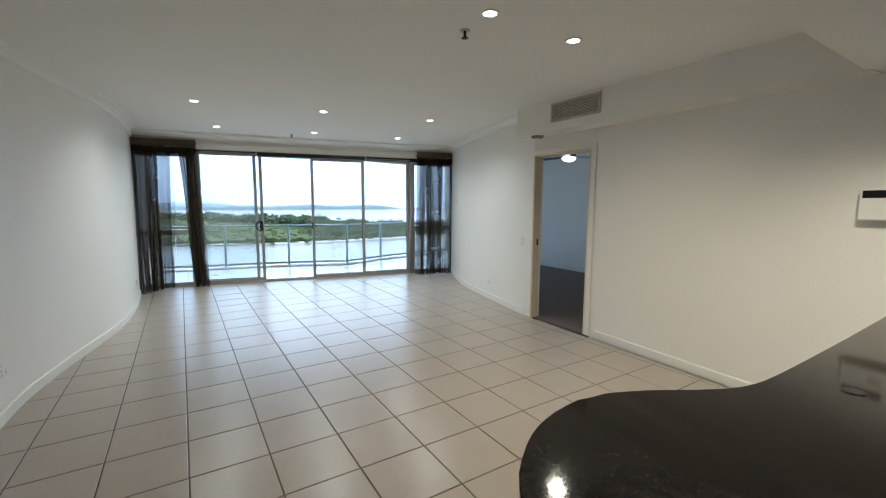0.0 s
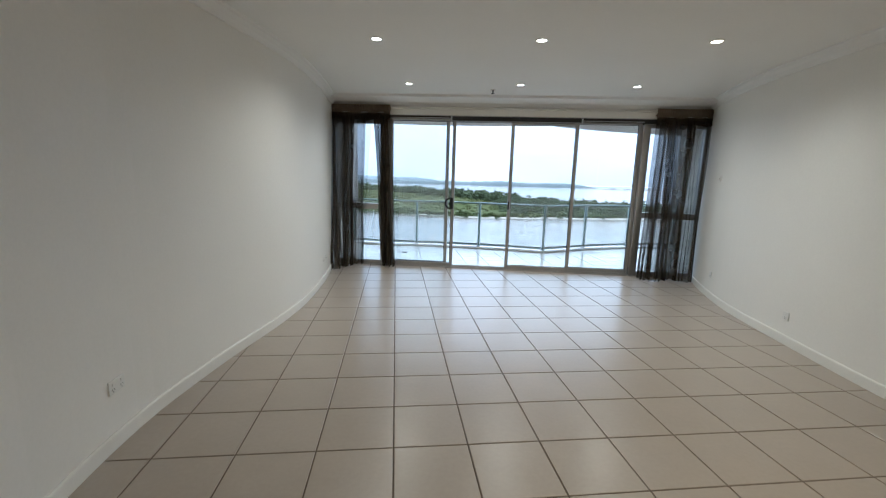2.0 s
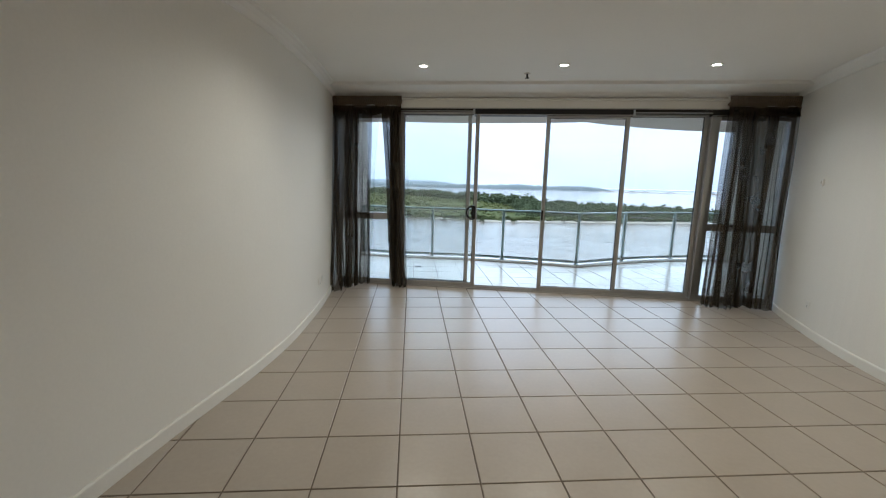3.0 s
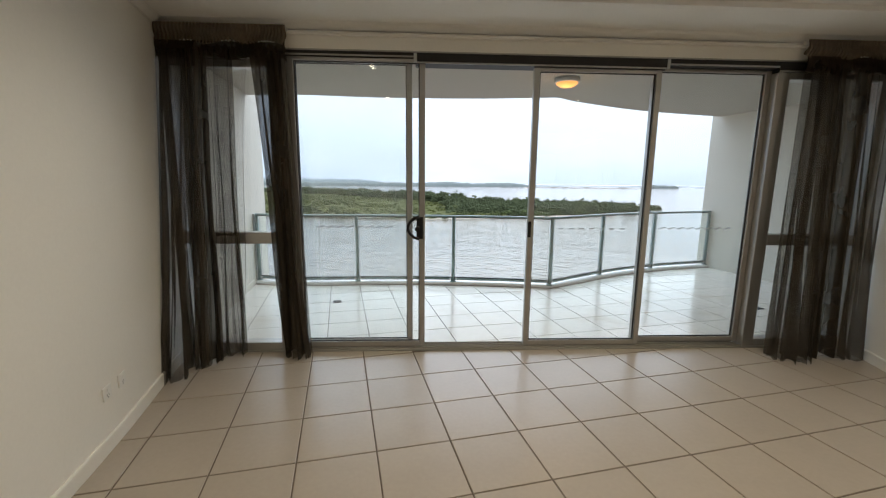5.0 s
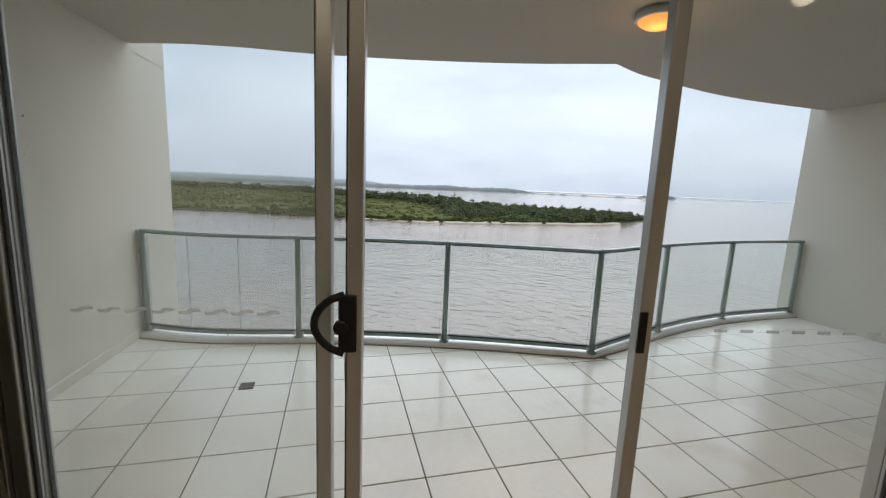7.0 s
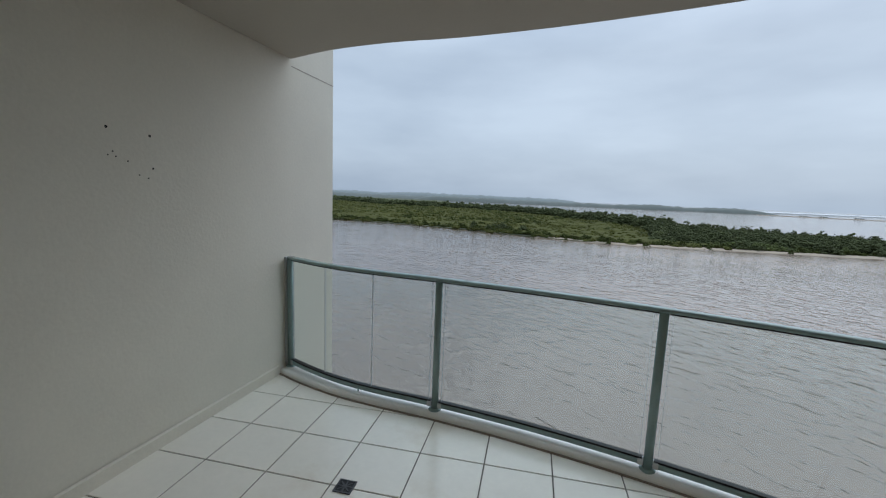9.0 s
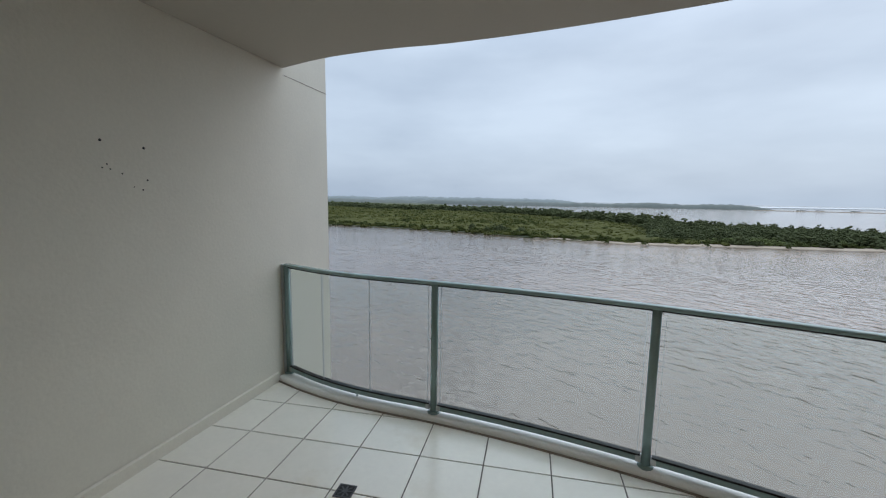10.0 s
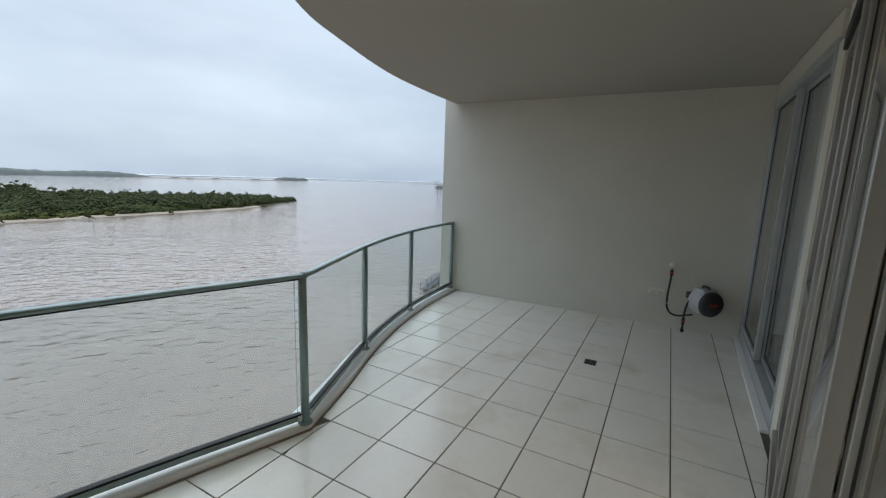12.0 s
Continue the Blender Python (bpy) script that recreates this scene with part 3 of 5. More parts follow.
for k in range(2):
    w = (F2L - 0.15) / 2
    glass_panel("bedroom_glass_door", 0.07 + k * w, 0.07 + (k + 1) * w + 0.06 * (k < 1), 0.027 - 0.054 * (1 - k), "closed sliding glass door of the bedroom", 0.03, 2.305, 0.05, 0, F2M, ALU_LIGHT, GLASS_CLEAN)
solid("bedroom_door_plinth", box((0.0, 0.0555, OUT - 0.003), (F2L - 0.01, 0.11, OUT + 0.022), F2M, 0.004), KERB_WHITE, "low white painted step under the bedroom door", "plinth", kind="structure")

# ---- curtains ----
def cloth(top, hem, hem_y, z0, z1, folds, seed, pull=1.0, top_y=-0.15, deep=0.03):
    """A hung sheer between its place on the track (top) and where its hem lies, with uneven folds."""
    rnd = random.Random(seed)
    nu, nv = folds * 20, 30
    ph = [rnd.uniform(0, 6.28) for _ in range(6)]
    bm = bmesh.new()
    grid = []
    for a in range(nu + 1):
        u = a / nu
        col = []
        for b in range(nv + 1):
            v = b / nv
            w = (1 - v) ** pull
            x = (top[0] + (top[1] - top[0]) * u) * (1 - w) + (hem[0] + (hem[1] - hem[0]) * u) * w
            y = top_y * (1 - w) + (hem_y[0] + (hem_y[1] - hem_y[0]) * u) * w
            f = 2 * math.pi * folds * u + 1.6 * math.sin(2 * u * 6.28 + ph[0]) + 0.7 * math.sin(v * 4 + ph[1] + u * 9) * w
            amp = (0.35 + 0.65 * w) * deep * (1 + 0.5 * math.sin(u * 13 + ph[2]))
            x += 0.3 * amp * math.sin(2 * f + ph[3]) + 0.012 * w * math.sin(u * 6 + v * 7 + ph[4])
            y += amp * math.sin(f) + 0.015 * w * math.sin(v * 6 + u * 5 + ph[5])
            hemz = z0 + 0.012 * math.sin(u * 21 + ph[2]) + 0.008 * math.sin(f)
            col.append(bm.verts.new((x, y, hemz + (z1 - hemz) * v)))
        grid.append(col)
    for p, q in zip(grid, grid[1:]):
        for b in range(nv):
            bm.faces.new((p[b], q[b], q[b + 1], p[b + 1]))
    return bm


def hang(label, x0, x1, pieces, group):
    ob = thing("curtain", ((x0 + x1) / 2, -0.15, 0.02), label, "curtain", group)
    part("heading", cloth((x0, x1), (x0, x1), (-0.15, -0.15), 2.352, 2.475, int((x1 - x0) / 0.024), 3, 1.0, -0.15, 0.011), HEADING, ob, "brown pencil-pleat heading tape", True)
    part("gathered_band", cloth((x0, x1), (x0, x1), (-0.15, -0.15), 2.245, 2.356, int((x1 - x0) / 0.045), 5), SHEER_DARK, ob, "dense dark gathered band", True)
    part("curtain_track", box((x0 - 0.01, -0.128, 2.44), (x1 + 0.01, -0.108, 2.47), None, 0.003), WHITE_PLASTIC, ob, "white curtain track")
    for k, (top, hem, hem_y, folds, mat, z0, pull) in enumerate(pieces):
        part("cloth", cloth(top, hem, hem_y, z0, 2.30, folds, 11 + k, pull, -0.15, 0.042), mat, ob, "sheer charcoal net", True)
    return ob


hang("sheer charcoal curtain pulled loosely open beside the glass doors", -2.35, -1.42, [
    ((-2.34, -2.10), (-2.24, -2.10), (-0.58, -0.52), 3, SHEER, 0.012, 1.0),
    ((-2.31, -2.02), (-2.23, -2.03), (-0.30, -0.34), 3, SHEER, 0.012, 1.0),
    ((-2.16, -1.98), (-2.16, -2.00), (-0.28, -0.24), 3, SHEER_DARK, 0.015, 0.8),
    ((-2.03, -1.80), (-2.05, -1.87), (-0.20, -0.12), 3, SHEER, 0.02, 0.8),
    ((-1.92, -1.68), (-2.00, -1.86), (-0.16, -0.10), 3, SHEER_VEIL, 0.04, 0.7),
    ((-1.68, -1.46), (-1.54, -1.40), (-0.14, -0.14), 2, SHEER_DARK, 0.02, 0.9),
    ((-1.56, -1.43), (-1.44, -1.31), (-0.20, -0.19), 2, SHEER, 0.02, 1.1),
], "pair of curtains")
hang("sheer charcoal curtain hanging open at the corner", 2.45, 3.22, [
    ((2.45, 2.66), (2.37, 2.55), (-0.26, -0.28), 3, SHEER, 0.012, 1.0),
    ((2.50, 2.76), (2.42, 2.68), (-0.34, -0.36), 3, SHEER, 0.012, 1.0),
    ((2.62, 3.00), (2.66, 2.93), (-0.24, -0.26), 5, SHEER_DARK, 0.015, 1.0),
    ((2.88, 3.22), (2.88, 3.12), (-0.34, -0.30), 4, SHEER, 0.02, 1.0),
], "pair of curtains")

# ---- living room fixtures ----
def downlight(x, y, z, gain=1.0, colour=DOWNLIGHT_COLOUR):
    """A recessed downlight: white trim ring, glowing lens, and its lamp just below."""
    ob = thing("downlight", (x, y, z), "small round white recessed downlight, lit warm", "downlight", "ceiling downlights")
    m = pose(x, y, z)
    part("trim_ring", lathe([(0.038, 0.0), (0.040, -0.006), (0.052, -0.008), (0.056, -0.003), (0.056, 0.0)], m, 28), WHITE_PLASTIC, ob, "white trim ring", True)
    part("lens", lathe([(0, -0.003), (0.038, -0.003), (0.038, -0.001)], m, 24), LIGHT_GLOW, ob, "glowing lens")
    ld = bpy.data.lights.new("downlight_lamp", "SPOT")
    ld.energy, ld.color, ld.spot_size, ld.spot_blend, ld.shadow_soft_size = DOWNLIGHT_WATTS * gain, colour, radians(150), 0.95, 0.05
    lo = new("downlight_lamp", ld)
    lo.location = (x, y, z - 0.02)


for lx, ly in ((-0.96, -2.872), (0.41, -2.848), (1.788, -2.832), (-0.96, -1.213), (0.404, -1.205), (1.781, -1.178)):
    downlight(lx, ly, CEIL)
for lx, ly in ((1.075, -5.932), (1.789, -5.78)):
    downlight(lx, ly, CEIL, 1.0, KITCHEN_COLOUR)
# Unseen downlight, added to bring warm light onto the right wall.
downlight(2.35, -7.35, 2.24, 1.9, KITCHEN_COLOUR)


def sprinkler(x, y):
    ob = thing("sprinkler_head", (x, y, CEIL), "small dark metal fire sprinkler head on the ceiling", "sprinkler", "fire sprinklers")
    part("escutcheon", lathe([(0, -0.006), (0.03, -0.006), (0.035, 0.0)], pose(x, y, CEIL), 20), GRILLE, ob)
    part("stem", lathe([(0.009, -0.005), (0.009, -0.04), (0.005, -0.045), (0, -0.045)], pose(x, y, CEIL), 12), BLACK, ob)
    part("deflector", lathe([(0, -0.05), (0.022, -0.05), (0.022, -0.046), (0, -0.046)], pose(x, y, CEIL), 16), BLACK, ob)


sprinkler(0.08, -0.90)
sprinkler(1.037, -5.66)


def wall_frame(line, y):
    """The place and turn on a wall line at a given y; local +x runs along the wall, +y out of it."""
    for a, b in zip(line, line[1:]):
        if min(a.y, b.y) <= y <= max(a.y, b.y):
            t = (y - a.y) / (b.y - a.y)
            return a + (b - a) * t, (b - a).normalized()
    return line[-1], (line[-1] - line[-2]).normalized()


def plate_matrix(line, y, z, into):
    p, d = wall_frame(line, y)
    nrm = Vector((-d.y, d.x)) * into
    return Matrix(((d.x, nrm.x, 0, p.x), (d.y, nrm.y, 0, p.y), (0, 0, 1, z), (0, 0, 0, 1)))


def power_outlet(m, wide=0.115, single=False):
    ob = thing("power_outlet", tuple(m.translation), "white plastic double wall socket", "power outlet", "wall sockets")
    part("cover_plate", box((-wide / 2, 0.0, -0.036), (wide / 2, 0.009, 0.036), m, 0.003), WHITE_PLASTIC, ob)
    for sx in ((0,) if single else (-wide * 0.27, wide * 0.27)):
        part("rocker", box((sx - 0.008, 0.009, 0.008), (sx + 0.008, 0.013, 0.024), m, 0.002), WHITE_PLASTIC, ob)
        for dx, a in ((-0.008, 0.4), (0.008, -0.4), (0.0, 0.0)):
            part("socket_slot", box((-0.0012, 0.0085, -0.005), (0.0012, 0.0096, 0.005), m @ pose(sx + dx, 0, -0.012 - (0.012 if a == 0 else 0), 0, math.degrees(a), 0)), BLACK, ob, "dark socket slot")
    return ob


def light_switch(m):
    ob = thing("light_switch", tuple(m.translation), "white plastic light switch plate beside the doorway", "light switch")
    part("cover_plate", box((-0.037, 0.0, -0.06), (0.037, 0.009, 0.06), m, 0.003), WHITE_PLASTIC, ob)
    for dz in (-0.025, 0.025):
        part("rocker", box((-0.009, 0.009, dz - 0.012), (0.009, 0.014, dz + 0.012), m, 0.002), PAINT_CREAM, ob)


power_outlet(plate_matrix(LEFT, -4.70, 0.325, -1))
power_outlet(plate_matrix(LEFT, -1.27, 0.305, -1), 0.075, True)
power_outlet(plate_matrix(LEFT, -1.12, 0.305, -1), 0.075, True)
power_outlet(plate_matrix(RIGHT_N, -2.64, 0.262, 1), 0.075, True)
power_outlet(plate_matrix(RIGHT_N, -1.10, 0.30, 1), 0.075, True)
light_switch(plate_matrix(RIGHT_N, -3.57, 0.965, 1))
bm_m = plate_matrix(RIGHT_N, -1.0, 1.505, 1)
ob = thing("wall_sensor", tuple(bm_m.translation), "small white plastic blind control box on the wall", "wall control")
part("housing", box((-0.02, 0.0, -0.035), (0.02, 0.02, 0.035), bm_m, 0.004), WHITE_PLASTIC, ob)
part("button", box((-0.008, 0.02, -0.012), (0.008, 0.023, 0.012), bm_m, 0.002), GRILLE, ob)
power_outlet(plate_matrix(BED_FAR, -0.75, 0.32, -1), 0.075, True)

# air grille on the bulkhead
GM_p = B0 + (B1 - B0).normalized() * 0.44
gd = (B0 - B1).normalized()
GM = Matrix(((gd.x, -gd.y, 0, GM_p.x), (gd.y, gd.x, 0, GM_p.y), (0, 0, 1, 2.42), (0, 0, 0, 1)))
GM = GM @ Matrix.Translation((-0.41, 0, 0)) @ Matrix.Diagonal((0.8, 1, 1.0, 1))
vent = thing("air_grille", tuple(GM.translation), "cream metal air-conditioning grille with level slats", "air vent")
# A flat dark sheet paints the shade between the slats; no duct is built.
part("backing", box((-0.37, 0.001, -0.08), (0.37, 0.004, 0.08), GM), GRILLE_SHADE, vent, "dark sheet behind the slats, painted as the shade between them")
for lo, hi in (((-0.39, 0.001, 0.08), (0.39, 0.016, 0.1)), ((-0.39, 0.001, -0.1), (0.39, 0.016, -0.08)), ((-0.39, 0.001, -0.08), (-0.37, 0.016, 0.08)), ((0.37, 0.001, -0.08), (0.39, 0.016, 0.08))):
    part("frame", box(lo, hi, GM, 0.002), GRILLE, vent)
for k in range(11):
    part("slat", box((-0.37, -0.006, -0.0012), (0.37, 0.006, 0.0012), GM @ pose(0, 0.010, -0.072 + 0.0144 * k, 35)), GRILLE, vent)

DETECTOR = material("grey_brown_plastic", (0.22, 0.19, 0.17), 0.5)
ob = thing("smoke_detector", (2.70, -3.95, 2.235), "flat grey-brown smoke detector under the bulkhead", "smoke detector")
part("body", lathe([(0, -0.028), (0.05, -0.026), (0.07, -0.018), (0.075, 0.0)], pose(2.72, -3.98, 2.235), 28), DETECTOR, ob, "", True)
part("sensor_cap", lathe([(0, -0.036), (0.02, -0.035), (0.026, -0.028)], pose(2.72, -3.98, 2.235), 20), WHITE_PLASTIC, ob, "", True)

# intercom on the wall
IM = plate_matrix([R_END, J], -6.825, 1.463, 1)
ob = thing("intercom", tuple(IM.translation), "white wall intercom with a dark screen", "intercom")
part("housing", box((-0.13, 0.0, -0.105), (0.098, 0.035, 0.09), IM, 0.008), WHITE_PLASTIC, ob)
part("screen", box((-0.10, 0.035, 0.03), (0.085, 0.037, 0.075), IM, 0.0008), BLACK, ob, "dark screen")
part("speaker_grille", box((-0.09, 0.035, -0.06), (-0.03, 0.0365, -0.01), IM, 0.0006), GRILLE, ob)

# ceiling fan with a light in the bedroom
FX, FY, FZ = 4.86, -1.80, 2.50
FAN_WOOD = material("dark_fan_timber", (0.045, 0.032, 0.025), 0.45)
fan = thing("ceiling_fan", (FX, FY, FZ), "dark ceiling fan with a lit white glass bowl", "ceiling fan")
part("canopy_cup", lathe([(0.0, 0.0), (0.07, 0.0), (0.06, -0.04), (0.015, -0.05)], pose(FX, FY, FZ), 20), FAN_WOOD, fan, "", True)
part("down_rod", lathe([(0.014, -0.04), (0.014, -0.13)], pose(FX, FY, FZ), 12), FAN_WOOD, fan, "", True)
part("motor", lathe([(0.0, -0.12), (0.08, -0.125), (0.12, -0.15), (0.125, -0.19), (0.10, -0.215), (0.0, -0.215)], pose(FX, FY, FZ), 28), FAN_WOOD, fan, "dark round motor housing", True)
part("light_bowl", lathe([(0.12, -0.212), (0.115, -0.235), (0.085, -0.265), (0.04, -0.28), (0, -0.284)], pose(FX, FY, FZ), 28), BED_GLOW, fan, "lit white glass bowl", True)
for k in range(3):
    bmf = bmesh.new()
    add_box(bmf, (0.13, -0.06, -0.004), (0.66, 0.06, 0.004), pose(FX, FY, FZ - 0.195, 0, 0, -18.0 + 120 * k) @ pose(0, 0, 0, 9), 0.003)
    part("blade", bmf, FAN_WOOD, fan, "dark timber blade")

# ---- kitchen bench ----
BENCH_EDGE = spline(V2([(0.20, -8.6), (0.22, -8.1), (0.265, -7.75), (0.33, -7.58), (0.385, -7.50), (0.45, -7.435), (0.525, -7.385), (0.62, -7.345), (0.735, -7.322), (0.895, -7.35), (1.05, -7.403), (1.15, -7.43), (1.25, -7.437), (1.44, -7.41), (1.99, -7.30), (2.56, -7.18), (3.40, -7.0)]), 0.04)
BENCH_EDGE = [p + Vector((0.0, 0.025)) for p in BENCH_EDGE]
bench = thing("kitchen_bench", (1.6, -7.9, 0), "curved kitchen bench with a white front under black granite", "kitchen bench")
BB = [*side(BENCH_EDGE, -0.22)]
part("bench_front", slab([*BB, Vector((3.42, -8.6))], 0.0, 0.865), PAINT_WALL, bench, "plain white bench front")
top = thing("granite_worktop", (1.6, -7.9, 0.866), "polished black speckled granite worktop with a wavy edge", "worktop")
bm = slab([*BENCH_EDGE, Vector((3.42, -8.6))], 0.866, 0.90)
es = [e for e in bm.edges if abs(e.verts[0].co.z - e.verts[1].co.z) < 1e-5]
bmesh.ops.bevel(bm, geom=es, offset=0.008, segments=2, affect="EDGES", profile=0.5)
part("slab", bm, GRANITE, top, "polished black speckled granite")
part("edge_band", sweep(BENCH_EDGE, [(-0.0025, 0.876), (0.0025, 0.876), (0.0025, 0.890), (-0.0025, 0.890)]), GRANITE, top, "rounded polished granite edge")
ob = thing("bench_socket", (1.50, -7.55, 0.90), "small dark flush fitting in the granite worktop", "bench fitting")
part("fitting", lathe([(0, 0.004), (0.026, 0.004), (0.03, 0.0)], pose(1.472, -7.553, 0.9), 20), BLACK, ob)

# ---- balcony ----
kerb = thing("balcony_kerb", (1.375, 2.37, OUT), "white painted rounded kerb with a dirty foot", "kerb", kind="structure")
KP = [(0.0, OUT - 0.004), (0.0, OUT + 0.022), (0.004, OUT + 0.032), (0.012, OUT + 0.040), (0.024, OUT + 0.0445), (0.045, OUT + 0.046), (0.14, OUT + 0.0455), (0.17, OUT + 0.037), (0.195, OUT + 0.02), (0.20, OUT - 0.10)]
FP = [(-0.012, OUT - 0.004), (-0.010, OUT + 0.006), (-0.001, OUT + 0.010), (-0.001, OUT - 0.004)]
for line in (KERB_L, KERB_R):
    part("kerb_top", sweep(line, KP), KERB_WHITE, kerb, "white painted concrete kerb")
    part("kerb_foot", sweep(line, FP), KERB_DIRT, kerb, "brown dirt-stained foot of the kerb")

RAIL_L = spline(V2([(-2.84, 2.722), (-2.50, 2.645), (-2.158, 2.605), (-1.80, 2.608), (-1.396, 2.634), (-0.70, 2.64), (0.0, 2.598), (0.69, 2.51), (1.379, 2.395)]), 0.09)
RAIL_R = spline(V2([(1.379, 2.395), (1.86, 2.70), (2.387, 3.026), (2.93, 3.305), (3.517, 3.549), (4.10, 3.73), (4.715, 3.878)]), 0.09)
POSTS = [Vector(p) for p in ((-2.838, 2.722), (-1.396, 2.634), (0.0, 2.598), (1.379, 2.395), (2.387, 3.026), (3.517, 3.549), (4.70, 3.872))]
fence = thing("balustrade", (1.379, 2.395, OUT), "green-grey metal balustrade with clear glass panels, wet with rain", "balustrade")
RT = 0.906
RAIL_SECTION = [(math.copysign(0.031 * abs(math.cos(a)) ** 0.6, math.cos(a)), RT - 0.012 + math.copysign(0.014 * abs(math.sin(a)) ** 0.6, math.sin(a))) for a in [2 * math.pi * (k + 0.5) / 14 for k in range(14)]]
for line in (RAIL_L, RAIL_R):
    part("top_rail", sweep(line, RAIL_SECTION), GREEN_RAIL, fence, "green-grey oval hand rail", True)
    part("rail_channel", sweep(line, [(-0.008, RT - 0.036), (0.008, RT - 0.036), (0.008, RT - 0.022), (-0.008, RT - 0.022)]), BLACK, fence, "dark glazing channel under the rail")
for q in POSTS:
    post = part("post", lathe([(0.0, OUT + 0.04), (0.026, OUT + 0.04), (0.026, RT - 0.02), (0.0, RT - 0.02)], pose(q.x, q.y, 0), 18), GREEN_RAIL, fence, "round green-grey post", True)
    part("base_flange", lathe([(0.0, OUT + 0.058), (0.03, OUT + 0.058), (0.045, OUT + 0.05), (0.047, OUT + 0.04)], pose(q.x, q.y, 0), 18), GREEN_RAIL, post, "", True)
part("wall_channel", box((-2.889, 2.700, OUT + 0.05), (-2.866, 2.736, RT - 0.005), None, 0.004), ALU_LIGHT, fence, "pale channel fixed to the rendered wall")


def stretch(line, a, b):
    """The stretch of a line between the points nearest to a and b, pulled in a little at both ends."""
    ia = min(range(len(line)), key=lambda k: (line[k] - a).length)
    ib = min(range(len(line)), key=lambda k: (line[k] - b).length)
    pts = [p.copy() for p in line[ia:ib + 1]]
    pts[0] += (pts[1] - pts[0]).normalized() * 0.03
    pts[-1] += (pts[-2] - pts[-1]).normalized() * 0.03
    return pts


for a, b, line in ((0, 1, RAIL_L), (1, 2, RAIL_L), (2, 3, RAIL_L), (3, 4, RAIL_R), (4, 5, RAIL_R), (5, 6, RAIL_R)):
    seg = stretch(line, POSTS[a], POSTS[b])
    part("bottom_rail", sweep(seg, [(-0.022, OUT + 0.075), (-0.022, OUT + 0.105), (0.022, OUT + 0.105), (0.022, OUT + 0.075)]), GREEN_RAIL, fence, "green-grey bottom rail")
    part("glazing_gap", sweep(seg, [(-0.017, OUT + 0.1045), (-0.017, OUT + 0.117), (0.017, OUT + 0.117), (0.017, OUT + 0.1045)]), BLACK, fence, "black glazing seal")
    g = part("glass_panel", sweep(seg, [(-0.005, OUT + 0.116), (-0.005, RT - 0.034), (0.005, RT - 0.034), (0.005, OUT + 0.116)]), GLASS_RAIL, fence, "clear greenish glass panel")
    g.visible_shadow = False
    for end, turned in ((seg[0], seg[1] - seg[0]), (seg[-1], seg[-2] - seg[-1])):
        d = turned.normalized()
        em = Matrix(((d.x, -d.y, 0, end.x), (d.y, d.x, 0, end.y), (0, 0, 1, 0), (0, 0, 0, 1)))
        part("glass_edge", box((0.018, -0.0058, OUT + 0.118), (0.020, 0.0058, RT - 0.036), em), FROST, fence, "pale edge of a glass panel")
        part("rail_bracket", box((-0.004, -0.024, OUT + 0.070), (0.026, 0.024, OUT + 0.108), em, 0.003), ALU_LIGHT, fence, "pale metal bracket of the bottom rail")
    if a == 0:
        n = len(seg)
        for f in (0.29, 0.62):
            q = seg[int(n * f)]
            part("glass_joint", box((q.x - 0.0015, q.y - 0.006, OUT + 0.113), (q.x + 0.0015, q.y + 0.006, RT - 0.034)), ALU_LIGHT, fence, "thin grey joint between curved panes")
        q = seg[int(n * 0.5)]
        part("rail_leg", lathe([(0.0, OUT + 0.04), (0.007, OUT + 0.04), (0.007, OUT + 0.08), (0, OUT + 0.08)], pose(q.x, q.y, 0), 10), GREEN_RAIL, fence)


REEL_DARK = material("charcoal_plastic", (0.035, 0.035, 0.04), 0.45)


def floor_drain(x, y, turn=0.0):
    z = OUT + 0.0035
    m = pose(x, y, z, 0, 0, math.degrees(TURN) + turn)
    ob = thing("floor_drain", (x, y, z), "square dark metal floor drain set in the balcony tiles", "floor drain", "balcony drains")
    part("pan", box((-0.05, -0.05, -0.003), (0.05, 0.05, 0.0), m), BLACK, ob)
    for lo, hi in (((-0.05, -0.05, 0), (0.05, -0.042, 0.003)), ((-0.05, 0.042, 0), (0.05, 0.05, 0.003)), ((-0.05, -0.042, 0), (-0.042, 0.042, 0.003)), ((0.042, -0.042, 0), (0.05, 0.042, 0.003))):
        part("frame", box(lo, hi, m), REEL_DARK, ob)
    for k in range(8):
        part("grate_bar", box((0.010, -0.004, 0.0), (0.044, 0.004, 0.003), m @ pose(0, 0, 0, 0, 0, 45 * k)), REEL_DARK, ob)
    part("grate_hub", lathe([(0, 0.0035), (0.012, 0.0035), (0.014, 0.0)], m, 14), REEL_DARK, ob)


floor_drain(-1.517, 1.735)
floor_drain(3.69, 1.396)

ob = thing("balcony_ceiling_light", (1.16, 1.456, SOFF), "round grey metal balcony ceiling light glowing orange", "ceiling light")
part("housing", lathe([(0.0, 0.0), (0.135, 0.0), (0.138, -0.045), (0.128, -0.055), (0.118, -0.05)], pose(1.16, 1.456, SOFF), 36), ALU_LIGHT, ob, "grey metal ring", True)
part("shade", lathe([(0.122, -0.045), (0.115, -0.065), (0.075, -0.09), (0.0, -0.1)], pose(1.16, 1.456, SOFF), 32), LAMP_GLOW, ob, "frosted glass glowing orange", True)
lamp_data = bpy.data.lights.new("balcony_lamp", "POINT")
lamp_data.energy, lamp_data.color, lamp_data.shadow_soft_size = 0.8, (1.0, 0.55, 0.2), 0.1
new("balcony_lamp", lamp_data).location = (1.16, 1.456, SOFF - 0.16)

